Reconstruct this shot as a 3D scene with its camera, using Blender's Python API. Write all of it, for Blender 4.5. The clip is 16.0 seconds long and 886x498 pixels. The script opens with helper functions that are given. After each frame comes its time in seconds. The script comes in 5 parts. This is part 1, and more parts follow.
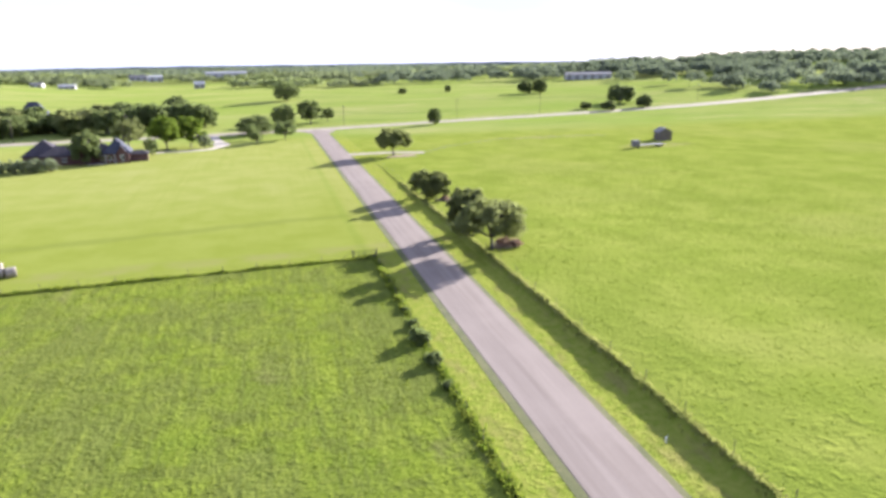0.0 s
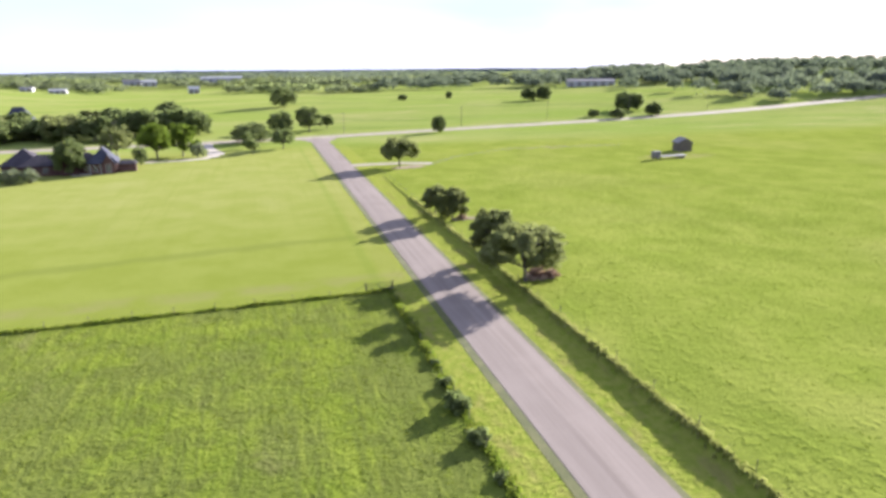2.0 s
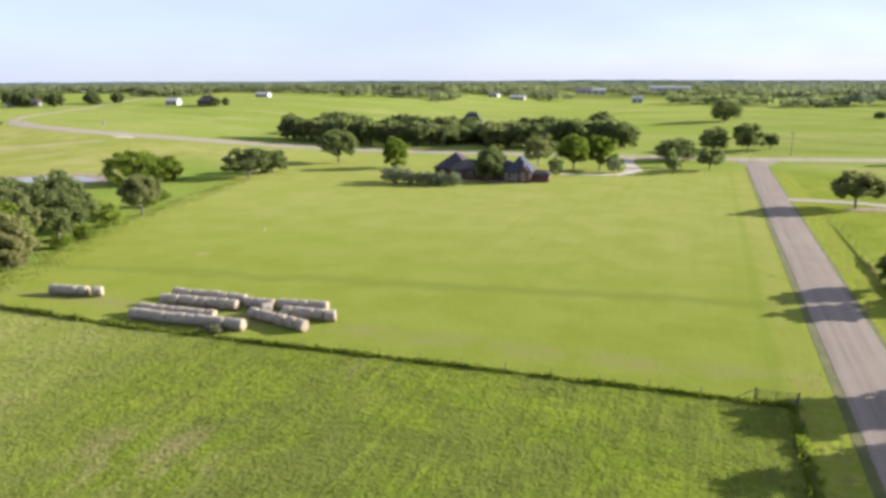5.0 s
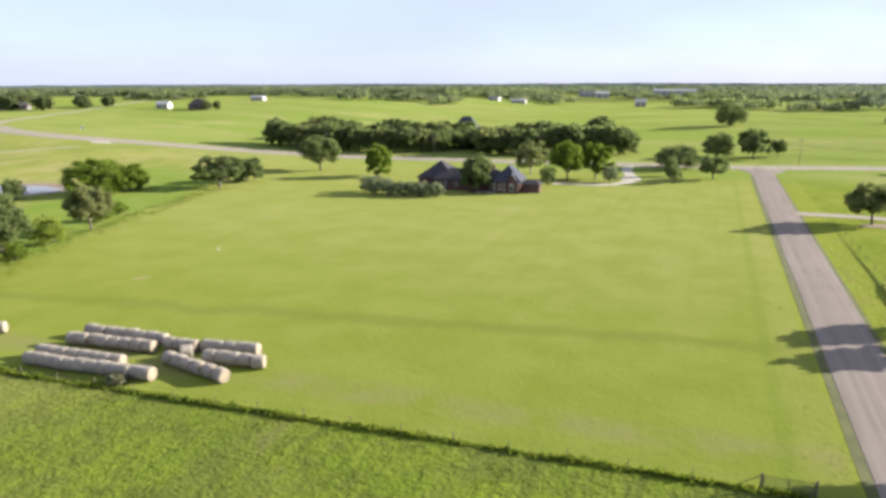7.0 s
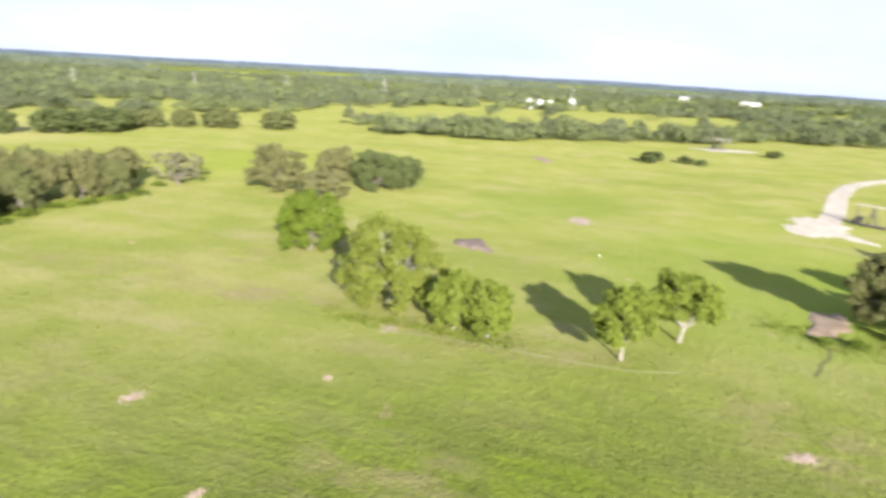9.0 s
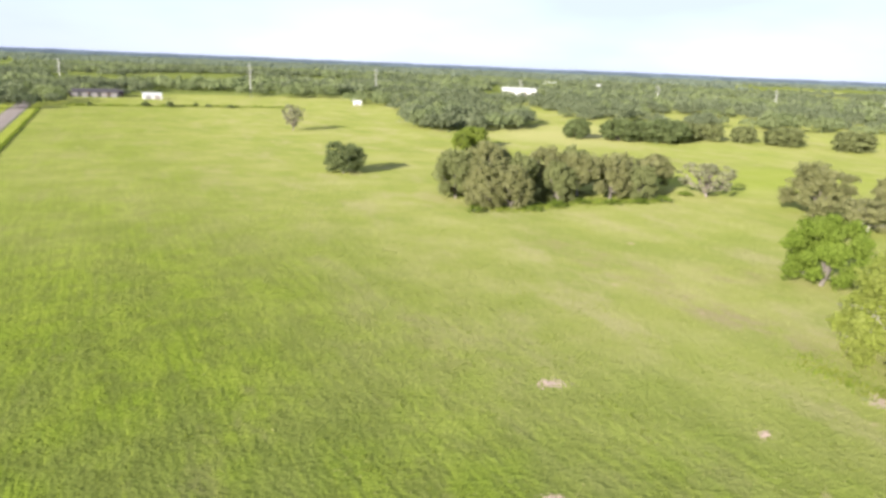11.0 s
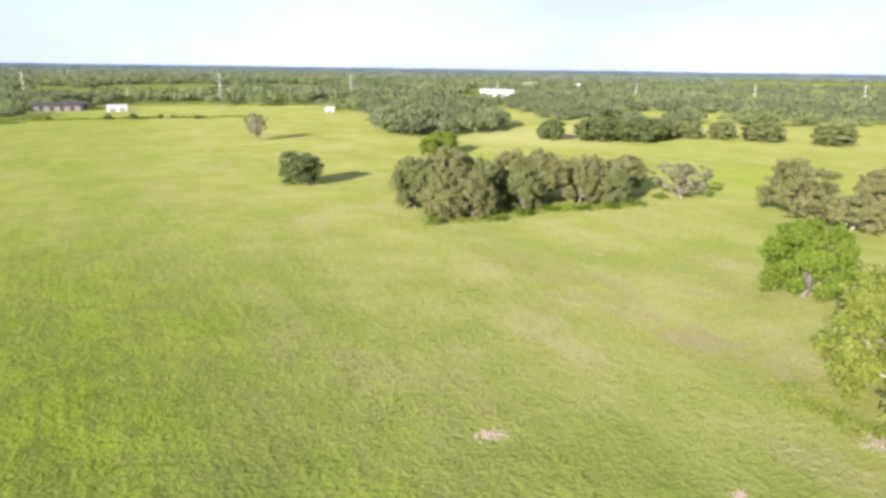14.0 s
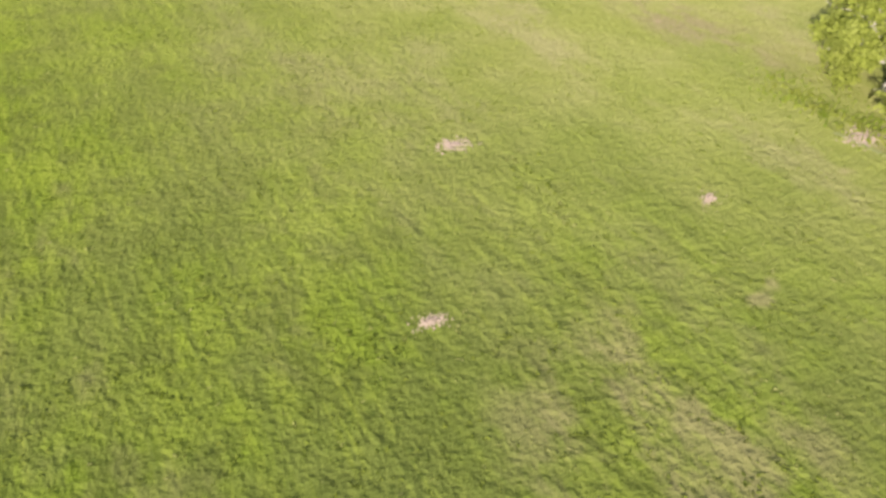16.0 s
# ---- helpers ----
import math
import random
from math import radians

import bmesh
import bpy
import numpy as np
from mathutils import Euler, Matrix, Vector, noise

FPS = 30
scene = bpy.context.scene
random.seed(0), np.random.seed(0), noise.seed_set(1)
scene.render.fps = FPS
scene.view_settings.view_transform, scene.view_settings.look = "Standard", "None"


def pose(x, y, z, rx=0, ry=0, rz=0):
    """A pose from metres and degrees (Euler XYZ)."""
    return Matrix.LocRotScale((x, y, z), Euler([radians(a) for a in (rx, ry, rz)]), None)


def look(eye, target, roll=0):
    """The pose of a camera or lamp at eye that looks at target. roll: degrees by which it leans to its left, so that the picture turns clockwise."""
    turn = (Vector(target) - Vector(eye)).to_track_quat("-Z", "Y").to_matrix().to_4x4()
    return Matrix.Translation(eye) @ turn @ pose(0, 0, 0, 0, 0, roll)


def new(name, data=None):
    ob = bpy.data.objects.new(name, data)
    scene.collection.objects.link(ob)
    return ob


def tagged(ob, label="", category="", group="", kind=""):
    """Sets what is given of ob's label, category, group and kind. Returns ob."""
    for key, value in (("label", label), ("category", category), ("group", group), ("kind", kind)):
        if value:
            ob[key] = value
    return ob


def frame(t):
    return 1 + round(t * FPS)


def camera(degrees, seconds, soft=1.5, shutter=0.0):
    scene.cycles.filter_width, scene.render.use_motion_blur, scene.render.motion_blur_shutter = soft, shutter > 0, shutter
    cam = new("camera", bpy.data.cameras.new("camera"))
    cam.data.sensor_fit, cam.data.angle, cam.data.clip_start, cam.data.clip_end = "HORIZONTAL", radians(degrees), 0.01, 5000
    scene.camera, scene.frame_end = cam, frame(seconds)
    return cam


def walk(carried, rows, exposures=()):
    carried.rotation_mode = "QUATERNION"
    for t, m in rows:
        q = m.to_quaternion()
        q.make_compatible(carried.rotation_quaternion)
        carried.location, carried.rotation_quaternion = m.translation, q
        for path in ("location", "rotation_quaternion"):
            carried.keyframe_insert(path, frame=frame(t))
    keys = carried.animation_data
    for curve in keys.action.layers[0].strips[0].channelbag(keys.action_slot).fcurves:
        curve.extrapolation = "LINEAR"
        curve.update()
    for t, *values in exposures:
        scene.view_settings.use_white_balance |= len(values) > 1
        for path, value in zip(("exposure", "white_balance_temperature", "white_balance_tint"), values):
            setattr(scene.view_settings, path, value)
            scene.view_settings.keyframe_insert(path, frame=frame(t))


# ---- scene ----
cam = camera(65.6, 16.0, soft=3.5, shutter=0.12)
EXPO = ((0.0, 2.38, 5640, 17), (2.5, 2.16, 5730, 16), (4.0, 1.90, 6100, 11), (7.5, 1.96, 6080, 9), (8.5, 1.98, 6120, 10), (9.0, 2.22, 6020, 10), (12.5, 2.14, 5980, 10), (14.5, 2.18, 6050, 10), (16.0, 2.06, 6450, 10))
PATH = [
    (0, (0.762, -14.295, 31.412), (1.241, -12.429, 30.876), -0.8),
    (0.5, (-0.458, -10.421, 31.386), (0.049, -8.562, 30.852), -0.8),
    (1, (-0.483, -6.272, 31.265), (0.019, -4.41, 30.736), -0.7),
    (1.5, (-0.297, -2.431, 31.209), (0.202, -0.567, 30.684), -0.6),
    (2, (0.233, 1.574, 31.116), (0.728, 3.44, 30.596), -0.5),
    (2.5, (1.15, 5.739, 31.025), (1.642, 7.607, 30.509), -0.5),
    (3, (1.588, 9.544, 31.223), (1.834, 11.463, 30.715), -0.7),
    (3.5, (2.385, 13.325, 31.416), (2.128, 15.245, 30.92), -0.3),
    (4, (4.549, 16.761, 31.579), (3.882, 18.582, 31.091), -0.3),
    (4.5, (5.682, 20.338, 31.647), (5.004, 22.155, 31.158), -0.3),
    (5, (6.233, 23.567, 31.638), (5.552, 25.383, 31.149), -0.2),
    (7.3, (7.173, 40.325, 31.694), (6.473, 42.136, 31.214), -0.3),
    (7.5, (7.131, 40.719, 31.756), (6.431, 42.528, 31.27), -0.5),
    (8, (6.079, 43.257, 31.901), (5.224, 44.999, 31.416), -0.3),
    (8.1, (5.562, 43.706, 32.004), (4.503, 45.335, 31.529), 0.3),
    (8.3, (4.884, 45.135, 31.883), (3.401, 46.391, 31.41), 1.1),
    (8.5, (3.938, 46.614, 31.632), (2.185, 47.449, 31.156), 1.7),
    (8.7, (2.985, 48.169, 31.279), (1.061, 48.419, 30.795), 2.2),
    (8.8, (2.329, 48.508, 31.051), (0.392, 48.414, 30.562), 2.5),
    (8.9, (1.672, 48.848, 30.824), (-0.235, 48.504, 30.328), 2.8),
    (9, (1.016, 49.187, 30.596), (-0.827, 48.593, 30.095), 3.1),
    (9.2, (-0.226, 49.746, 30.242), (-1.771, 48.587, 29.721), 3.2),
    (9.4, (-1.246, 50.033, 30.029), (-2.47, 48.539, 29.508), 2.9),
    (9.6, (-2.267, 50.32, 29.816), (-3.271, 48.671, 29.295), 2.8),
    (9.9, (-3.797, 50.751, 29.496), (-4.685, 49.036, 28.976), 2.6),
    (10.5, (-6.857, 51.612, 28.857), (-7.721, 49.885, 28.337), 2.4),
    (11.3, (-10.937, 52.761, 28.004), (-11.801, 51.034, 27.484), 2.3),
    (11.5, (-11.493, 52.641, 27.975), (-12.358, 50.914, 27.455), 2.2),
    (12, (-13.021, 51.95, 27.98), (-13.89, 50.224, 27.462), 1.8),
    (12.5, (-14.342, 51.042, 28.128), (-15.217, 49.32, 27.61), 1.5),
    (13, (-15.944, 49.549, 27.928), (-16.827, 47.83, 27.412), 1.3),
    (13.5, (-17.641, 47.827, 27.913), (-18.53, 46.11, 27.401), 1.1),
    (14, (-19.121, 46.281, 27.962), (-20.017, 44.567, 27.452), 0.8),
    (14.5, (-20.452, 44.936, 27.963), (-21.353, 43.227, 27.448), 0.6),
    (15, (-21.511, 43.845, 27.433), (-22.41, 42.177, 26.793), 0.3),
    (15.5, (-22.413, 43.013, 27.427), (-23.258, 41.497, 26.434), -0.3),
    (16, (-23.113, 42.497, 27.185), (-23.857, 41.173, 25.885), -0.7),
]
walk(cam, [(t, look(eye, target, roll)) for t, eye, target, roll in PATH], EXPO)
# ---------------------------------------------------------------- light
SUN_EL, SUN_AZ = 17.3, 32.0          # degrees above the ground, north of east
world = bpy.data.worlds.new("world")
scene.world = world
world.use_nodes = True
wn, wl = world.node_tree.nodes, world.node_tree.links
sky = wn.new("ShaderNodeTexSky")
sky.sky_type, sky.sun_disc = "NISHITA", False
sky.sun_elevation, sky.sun_rotation = radians(SUN_EL), radians(90 - SUN_AZ)
sky.air_density, sky.dust_density, sky.ozone_density = 0.8, 0.5, 1.0
wn["Background"].inputs["Strength"].default_value = 0.075
# thin high cloud: a pale veil over the whole sky, a little uneven
way = wn.new("ShaderNodeTexCoord")
flat = wn.new("ShaderNodeMapping")
flat.inputs["Scale"].default_value = (1.0, 1.0, 3.5)
cloud = wn.new("ShaderNodeTexNoise")
cloud.inputs["Scale"].default_value, cloud.inputs["Detail"].default_value, cloud.inputs["Roughness"].default_value = 2.2, 4.0, 0.5
thick = wn.new("ShaderNodeMapRange")
thick.inputs[1].default_value, thick.inputs[2].default_value, thick.inputs[3].default_value, thick.inputs[4].default_value = 0.38, 0.66, 0.78, 0.97
veil = wn.new("ShaderNodeMix")
veil.data_type = "RGBA"
veil.inputs[7].default_value = (2.50, 2.66, 3.40, 1)
wl.new(way.outputs["Generated"], flat.inputs[0])
wl.new(flat.outputs[0], cloud.inputs["Vector"])
side = wn.new("ShaderNodeVectorMath")
side.operation = "DOT_PRODUCT"
side.inputs[1].default_value = (math.cos(radians(143)), math.sin(radians(143)), 0.15)
gap = wn.new("ShaderNodeMapRange")
gap.interpolation_type = "SMOOTHSTEP"
gap.inputs[1].default_value, gap.inputs[2].default_value, gap.inputs[3].default_value, gap.inputs[4].default_value = 0.45, 1.0, 0.05, -0.05
thin = wn.new("ShaderNodeMath")
wl.new(way.outputs["Generated"], side.inputs[0])
wl.new(side.outputs["Value"], gap.inputs[0])
wl.new(cloud.outputs["Fac"], thin.inputs[0])
wl.new(gap.outputs[0], thin.inputs[1])
wl.new(thin.outputs[0], thick.inputs[0])
wl.new(thick.outputs[0], veil.inputs[0])
wl.new(sky.outputs[0], veil.inputs[6])
wl.new(veil.outputs[2], wn["Background"].inputs["Color"])
lamp = bpy.data.lights.new("sun", "SUN")
lamp.energy, lamp.angle, lamp.color = 4.8, radians(0.6), (1.0, 0.9, 0.76)
sun = new("sun", lamp)
a, e = radians(SUN_AZ), radians(SUN_EL)
sun.matrix_world = look((60 * math.cos(a) * math.cos(e), 60 * math.sin(a) * math.cos(e), 60 * math.sin(e)), (0, 0, 0))


# ---------------------------------------------------------------- materials
class Nodes:
    """A small wrapper round one material's node tree."""

    def __init__(self, name):
        self.m = bpy.data.materials.new(name)
        self.m.use_nodes = True
        self.t = self.m.node_tree
        self.b = self.t.nodes["Principled BSDF"]
        self.out = self.t.nodes["Material Output"]

    def n(self, kind, **sockets):
        node = self.t.nodes.new("ShaderNode" + kind)
        for k, v in sockets.items():
            self.put(node.inputs[k.replace("_", " ")], v)
        return node

    def put(self, socket, v):
        if isinstance(v, bpy.types.NodeSocket):
            self.t.links.new(v, socket)
        elif isinstance(v, (tuple, list)) and len(v) == 3 and socket.type == "RGBA":
            socket.default_value = (*v, 1)
        else:
            socket.default_value = v

    def math(self, op, a, b=0.0, clamp=False):
        node = self.t.nodes.new("ShaderNodeMath")
        node.operation, node.use_clamp = op, clamp
        self.put(node.inputs[0], a)
        self.put(node.inputs[1], b)
        return node.outputs[0]

    def ramp(self, v, lo, hi, a=0.0, b=1.0):
        node = self.t.nodes.new("ShaderNodeMapRange")
        node.interpolation_type = "SMOOTHSTEP"
        for k, x in enumerate((v, lo, hi, a, b)):
            self.put(node.inputs[k], x)
        return node.outputs[0]

    def mix(self, f, a, b, blend="MIX"):
        node = self.t.nodes.new("ShaderNodeMix")
        node.data_type, node.blend_type = "RGBA", blend
        self.put(node.inputs[0], f)
        self.put(node.inputs[6], a)
        self.put(node.inputs[7], b)
        return node.outputs[2]

    def noise(self, where, scale, detail=3.0, rough=0.55, stretch=None, turn=0.0):
        if stretch:
            node = self.n("Mapping")
            self.put(node.inputs[0], where)
            node.inputs["Scale"].default_value = stretch
            node.inputs["Rotation"].default_value = (0, 0, turn)
            where = node.outputs[0]
        node = self.n("TexNoise", Scale=scale, Detail=detail, Roughness=rough)
        self.put(node.inputs["Vector"], where)
        return node.outputs["Fac"]

    def bump(self, height, strength, distance):
        node = self.n("Bump", Strength=strength, Distance=distance)
        self.put(node.inputs["Height"], height)
        self.put(self.b.inputs["Normal"], node.outputs[0])

    def finish(self, colour, rough=0.85, metal=0.0, spec=0.3):
        self.put(self.b.inputs["Base Color"], colour)
        self.put(self.b.inputs["Roughness"], rough)
        self.put(self.b.inputs["Metallic"], metal)
        self.put(self.b.inputs["Specular IOR Level"], spec)
        return self.m


def place_of(k):
    return k.n("NewGeometry").outputs["Position"]


def surface(name, dark, light, scale=2.0, fine=12.0, rough=0.8, relief=0.3, depth=0.02, metal=0.0, local=True, stain=None):
    """Two scales of variation, a fine relief and, where given, broad stains."""
    k = Nodes(name)
    where = k.n("TexCoord").outputs["Object"] if local else place_of(k)
    broad, grain = k.noise(where, scale, 4), k.noise(where, fine, 3)
    c = k.mix(k.ramp(broad, 0.3, 0.7), dark, light)
    c = k.mix(k.math("MULTIPLY", k.ramp(grain, 0.35, 0.7), 0.5), c, tuple(v * 0.7 for v in dark))
    if stain:
        c = k.mix(k.ramp(k.noise(where, scale * 0.35, 2), 0.55, 0.75, 0, 0.7), c, stain)
    k.bump(grain, relief, depth)
    return k.finish(c, rough, metal)


def foliage(name, dark, mid, light, through_light=0.25, patches=0.35):
    """Leaves: each clump its own tone, some light let through."""
    k = Nodes(name)
    geo = k.n("NewGeometry")
    info = k.n("ObjectInfo")
    c = k.mix(k.ramp(geo.outputs["Random Per Island"], 0.0, 0.75), dark, mid)
    c = k.mix(k.ramp(geo.outputs["Random Per Island"], 0.75, 1.0, 0, 0.45), c, light)
    c = k.mix(k.math("MULTIPLY", info.outputs["Random"], 0.35), c, mid)
    broad = k.noise(geo.outputs["Position"], patches, 2)
    c = k.mix(k.ramp(broad, 0.4, 0.75, 0, 0.5), c, light)
    k.finish(c, 0.9, 0, 0.1)
    t = k.n("BsdfTranslucent", Color=k.mix(1.0, c, (1.4, 1.48, 1.15), "MULTIPLY"))
    m = k.n("MixShader", Fac=through_light)
    k.t.links.new(k.b.outputs[0], m.inputs[1])
    k.t.links.new(t.outputs[0], m.inputs[2])
    k.t.links.new(m.outputs[0], k.out.inputs["Surface"])
    return k.m


def ground_material():
    k = Nodes("meadow_ground")
    p = place_of(k)
    axes = k.n("SeparateXYZ")
    k.put(axes.inputs[0], p)
    wob = k.math("MULTIPLY", k.math("SUBTRACT", k.noise(p, 0.09, 2), 0.5), 7.0)
    x, y = axes.outputs[0], axes.outputs[1]
    lane = x
    xw, yw = k.math("ADD", x, wob), k.math("ADD", y, wob)
    broad, mid, grain, fine = k.noise(p, 0.018, 3), k.noise(p, 0.11, 4), k.noise(p, 0.9, 4, 0.65), k.noise(p, 3.2, 3, 0.7)
    # the grazed pasture: mixed greens, dry and bare tints, faint drill rows that run along the road
    along = k.n("CombineXYZ")
    k.put(along.inputs[0], lane)
    k.put(along.inputs[1], k.math("MULTIPLY", y, 0.05))
    rows = k.noise(along.outputs[0], 1.3, 4, 0.7)
    patch_of = k.noise(p, 0.085, 6, 0.66, (1.0, 0.6, 1.0), -0.1)
    speck = k.noise(p, 1.5, 2, 0.5)
    past = k.mix(k.ramp(mid, 0.3, 0.68), (0.085, 0.120, 0.012), (0.116, 0.149, 0.017))
    past = k.mix(k.ramp(patch_of, 0.40, 0.62, 0, 0.75), past, (0.082, 0.094, 0.027))
    past = k.mix(k.ramp(k.noise(p, 0.3, 4, 0.62), 0.48, 0.62, 0, 0.75), past, (0.067, 0.081, 0.018))
    past = k.mix(k.ramp(rows, 0.50, 0.62, 0, 0.6), past, (0.062, 0.078, 0.018))
    past = k.mix(k.ramp(rows, 0.46, 0.34, 0, 0.55), past, (0.142, 0.170, 0.025))
    past = k.mix(k.ramp(grain, 0.48, 0.68, 0, 0.36), past, (0.050, 0.069, 0.013))
    past = k.mix(k.ramp(speck, 0.61, 0.71, 0, 0.55), past, (0.029, 0.046, 0.009))
    past = k.mix(k.ramp(fine, 0.54, 0.74, 0, 0.25), past, (0.160, 0.184, 0.036))
    past = k.mix(k.ramp(k.noise(p, 0.06, 5, 0.72, (1.0, 0.45, 1.0), -0.15), 0.56, 0.68, 0, 0.5), past, (0.119, 0.106, 0.052))
    # the low valley pasture, paler and drier
    dry = k.mix(k.ramp(mid, 0.35, 0.7), (0.166, 0.177, 0.049), (0.213, 0.204, 0.081))
    dry = k.mix(k.ramp(broad, 0.45, 0.62, 0, 0.45), dry, (0.149, 0.174, 0.038))
    dry = k.mix(k.ramp(k.noise(p, 0.045, 6, 0.66, (1.0, 0.7, 1.0), 0.4), 0.46, 0.62, 0, 0.75), dry, (0.127, 0.148, 0.036))
    dry = k.mix(k.ramp(grain, 0.48, 0.74, 0, 0.3), dry, (0.145, 0.161, 0.053))
    dry = k.mix(k.ramp(k.noise(p, 0.10, 5, 0.68, (1.0, 0.45, 1.0), 0.5), 0.50, 0.65, 0, 0.55), dry, (0.227, 0.195, 0.107))
    dry = k.mix(k.ramp(speck, 0.66, 0.74, 0, 0.4), dry, (0.085, 0.100, 0.028))
    west = k.ramp(k.math("ADD", xw, k.math("MULTIPLY", k.ramp(y, 0.0, 45.0), 26.0)), -10.0, -72.0)
    past = k.mix(k.ramp(y, -10.0, -130.0, 0, 0.55), past, dry)
    c = k.mix(west, past, dry)
    # the mown hay field
    mow = k.noise(p, 0.6, 3, 0.6, (1.0, 0.04, 1.0), radians(8))
    hay = k.mix(k.ramp(mid, 0.3, 0.7), (0.143, 0.162, 0.039), (0.173, 0.184, 0.056))
    hay = k.mix(k.ramp(k.noise(p, 0.05, 4, 0.65, (1.0, 0.35, 1.0), radians(-4)), 0.5, 0.7, 0, 0.4), hay, (0.197, 0.198, 0.078))
    hay = k.mix(k.ramp(mow, 0.45, 0.75, 0, 0.4), hay, (0.128, 0.148, 0.032))
    hay = k.mix(k.ramp(broad, 0.5, 0.7, 0, 0.4), hay, (0.138, 0.164, 0.037))
    hay = k.mix(k.ramp(y, 185.0, 100.0, 0, 0.85), hay, k.mix(k.ramp(mid, 0.3, 0.7), (0.113, 0.139, 0.019), (0.133, 0.158, 0.028)))
    # an old terrace across the hay field, its shade painted as a darker band
    ter = k.math("ABSOLUTE", k.math("SUBTRACT", yw, k.math("ADD", k.math("MULTIPLY", x, 0.17), 123.9)))
    hay = k.mix(k.ramp(ter, 3.2, 0.3, 0, 0.6), hay, (0.094, 0.115, 0.024))
    line = k.math("SUBTRACT", y, k.math("ADD", k.math("MULTIPLY", x, 0.048), 92.5))
    edge = k.math("ADD", k.math("ADD", x, k.math("MULTIPLY", y, 0.3136)), 69.0)
    headland = k.math("ABSOLUTE", k.math("SUBTRACT", k.math("ADD", line, k.math("MULTIPLY", wob, 0.4)), 6.5))
    hay = k.mix(k.math("MULTIPLY", k.ramp(headland, 3.6, 0.6, 0, 0.75), k.ramp(mid, 0.35, 0.6)), hay, (0.140, 0.138, 0.052))
    inside = k.math("MULTIPLY", k.ramp(line, -0.4, 0.6), k.ramp(k.math("ADD", edge, wob), -3.0, 3.0))
    c = k.mix(inside, c, hay)
    # the field on the sunny side of the road
    east = k.mix(k.ramp(mid, 0.3, 0.7), (0.113, 0.145, 0.021), (0.147, 0.170, 0.032))
    east = k.mix(k.ramp(k.noise(p, 0.07, 6, 0.66, (1.0, 0.6, 1.0), 0.5), 0.46, 0.62, 0, 0.6), east, (0.092, 0.122, 0.017))
    east = k.mix(k.ramp(broad, 0.5, 0.66, 0, 0.35), east, (0.163, 0.170, 0.047))
    east = k.mix(k.ramp(speck, 0.62, 0.72, 0, 0.55), east, (0.053, 0.080, 0.011))
    c = k.mix(k.ramp(lane, 33.8, 34.4), c, east)
    verge = k.mix(k.ramp(grain, 0.3, 0.7), (0.118, 0.154, 0.019), (0.180, 0.191, 0.039))
    verge = k.mix(k.ramp(k.noise(p, 0.5, 4, 0.65, (1.0, 0.3, 1.0)), 0.5, 0.68, 0, 0.6), verge, (0.150, 0.129, 0.050))
    inset = k.math("MULTIPLY", k.ramp(y, 92.0, 95.0), 3.6)
    near = k.math("MULTIPLY", k.ramp(k.math("SUBTRACT", k.math("ADD", lane, k.math("MULTIPLY", wob, 0.1)), inset), 15.9, 17.6), k.ramp(lane, 34.4, 33.6))
    c = k.mix(k.math("MULTIPLY", near, k.ramp(y, 330, 300)), c, verge)
    # the old plough line at the edge of the hay field
    furrow = k.math("ABSOLUTE", k.math("SUBTRACT", k.math("ADD", lane, k.math("MULTIPLY", wob, 0.12)), 15.6))
    c = k.mix(k.math("MULTIPLY", k.ramp(furrow, 1.1, 0.3, 0, 0.3), k.math("MULTIPLY", k.ramp(y, 93.0, 96.0), k.ramp(y, 290.0, 270.0))), c, (0.090, 0.127, 0.019))
    pale = k.math("ABSOLUTE", k.math("SUBTRACT", lane, 18.6))
    c = k.mix(k.math("MULTIPLY", k.ramp(pale, 2.6, 0.8, 0, 0.2), k.math("MULTIPLY", k.ramp(y, 93.0, 96.0), k.ramp(y, 290.0, 270.0))), c, (0.198, 0.184, 0.065))
    # beyond the highway, then woods' floor far off
    north = k.mix(k.ramp(k.noise(p, 0.02, 4, 0.6, (0.4, 1.0, 1.0)), 0.35, 0.7), (0.120, 0.164, 0.034), (0.164, 0.182, 0.060))
    north = k.mix(k.ramp(k.noise(p, 0.035, 5, 0.65, (0.35, 1.0, 1.0), 0.15), 0.50, 0.66, 0, 0.7), north, (0.086, 0.124, 0.028))
    north = k.mix(k.ramp(k.noise(p, 0.05, 4, 0.65, (0.3, 1.0, 1.0), -0.1), 0.54, 0.68, 0, 0.65), north, (0.216, 0.204, 0.098))
    c = k.mix(k.ramp(yw, 255, 300), c, north)
    r = k.math("SQRT", k.math("ADD", k.math("MULTIPLY", x, x), k.math("MULTIPLY", y, y)))
    wood = k.mix(k.ramp(mid, 0.35, 0.65), (0.038, 0.057, 0.017), (0.077, 0.093, 0.033))
    wood = k.mix(k.ramp(k.noise(p, 0.0035, 2), 0.58, 0.63), wood, (0.187, 0.196, 0.077))
    woody = k.math("MAXIMUM", k.ramp(k.math("ADD", r, k.math("MULTIPLY", wob, 12.0)), 850, 1000), k.ramp(k.math("ADD", y, k.math("MULTIPLY", wob, 4.0)), -455.0, -500.0))
    c = k.mix(woody, c, wood)
    # lush growth along the draw, worn ground below the pasture trees
    lush = k.math("MULTIPLY", k.math("MULTIPLY", k.ramp(k.math("ADD", edge, wob), -50.0, -30.0), k.ramp(k.math("ADD", edge, wob), 3.0, -2.0)), k.math("MULTIPLY", k.ramp(y, 60.0, 84.0), k.ramp(y, 250.0, 220.0)))
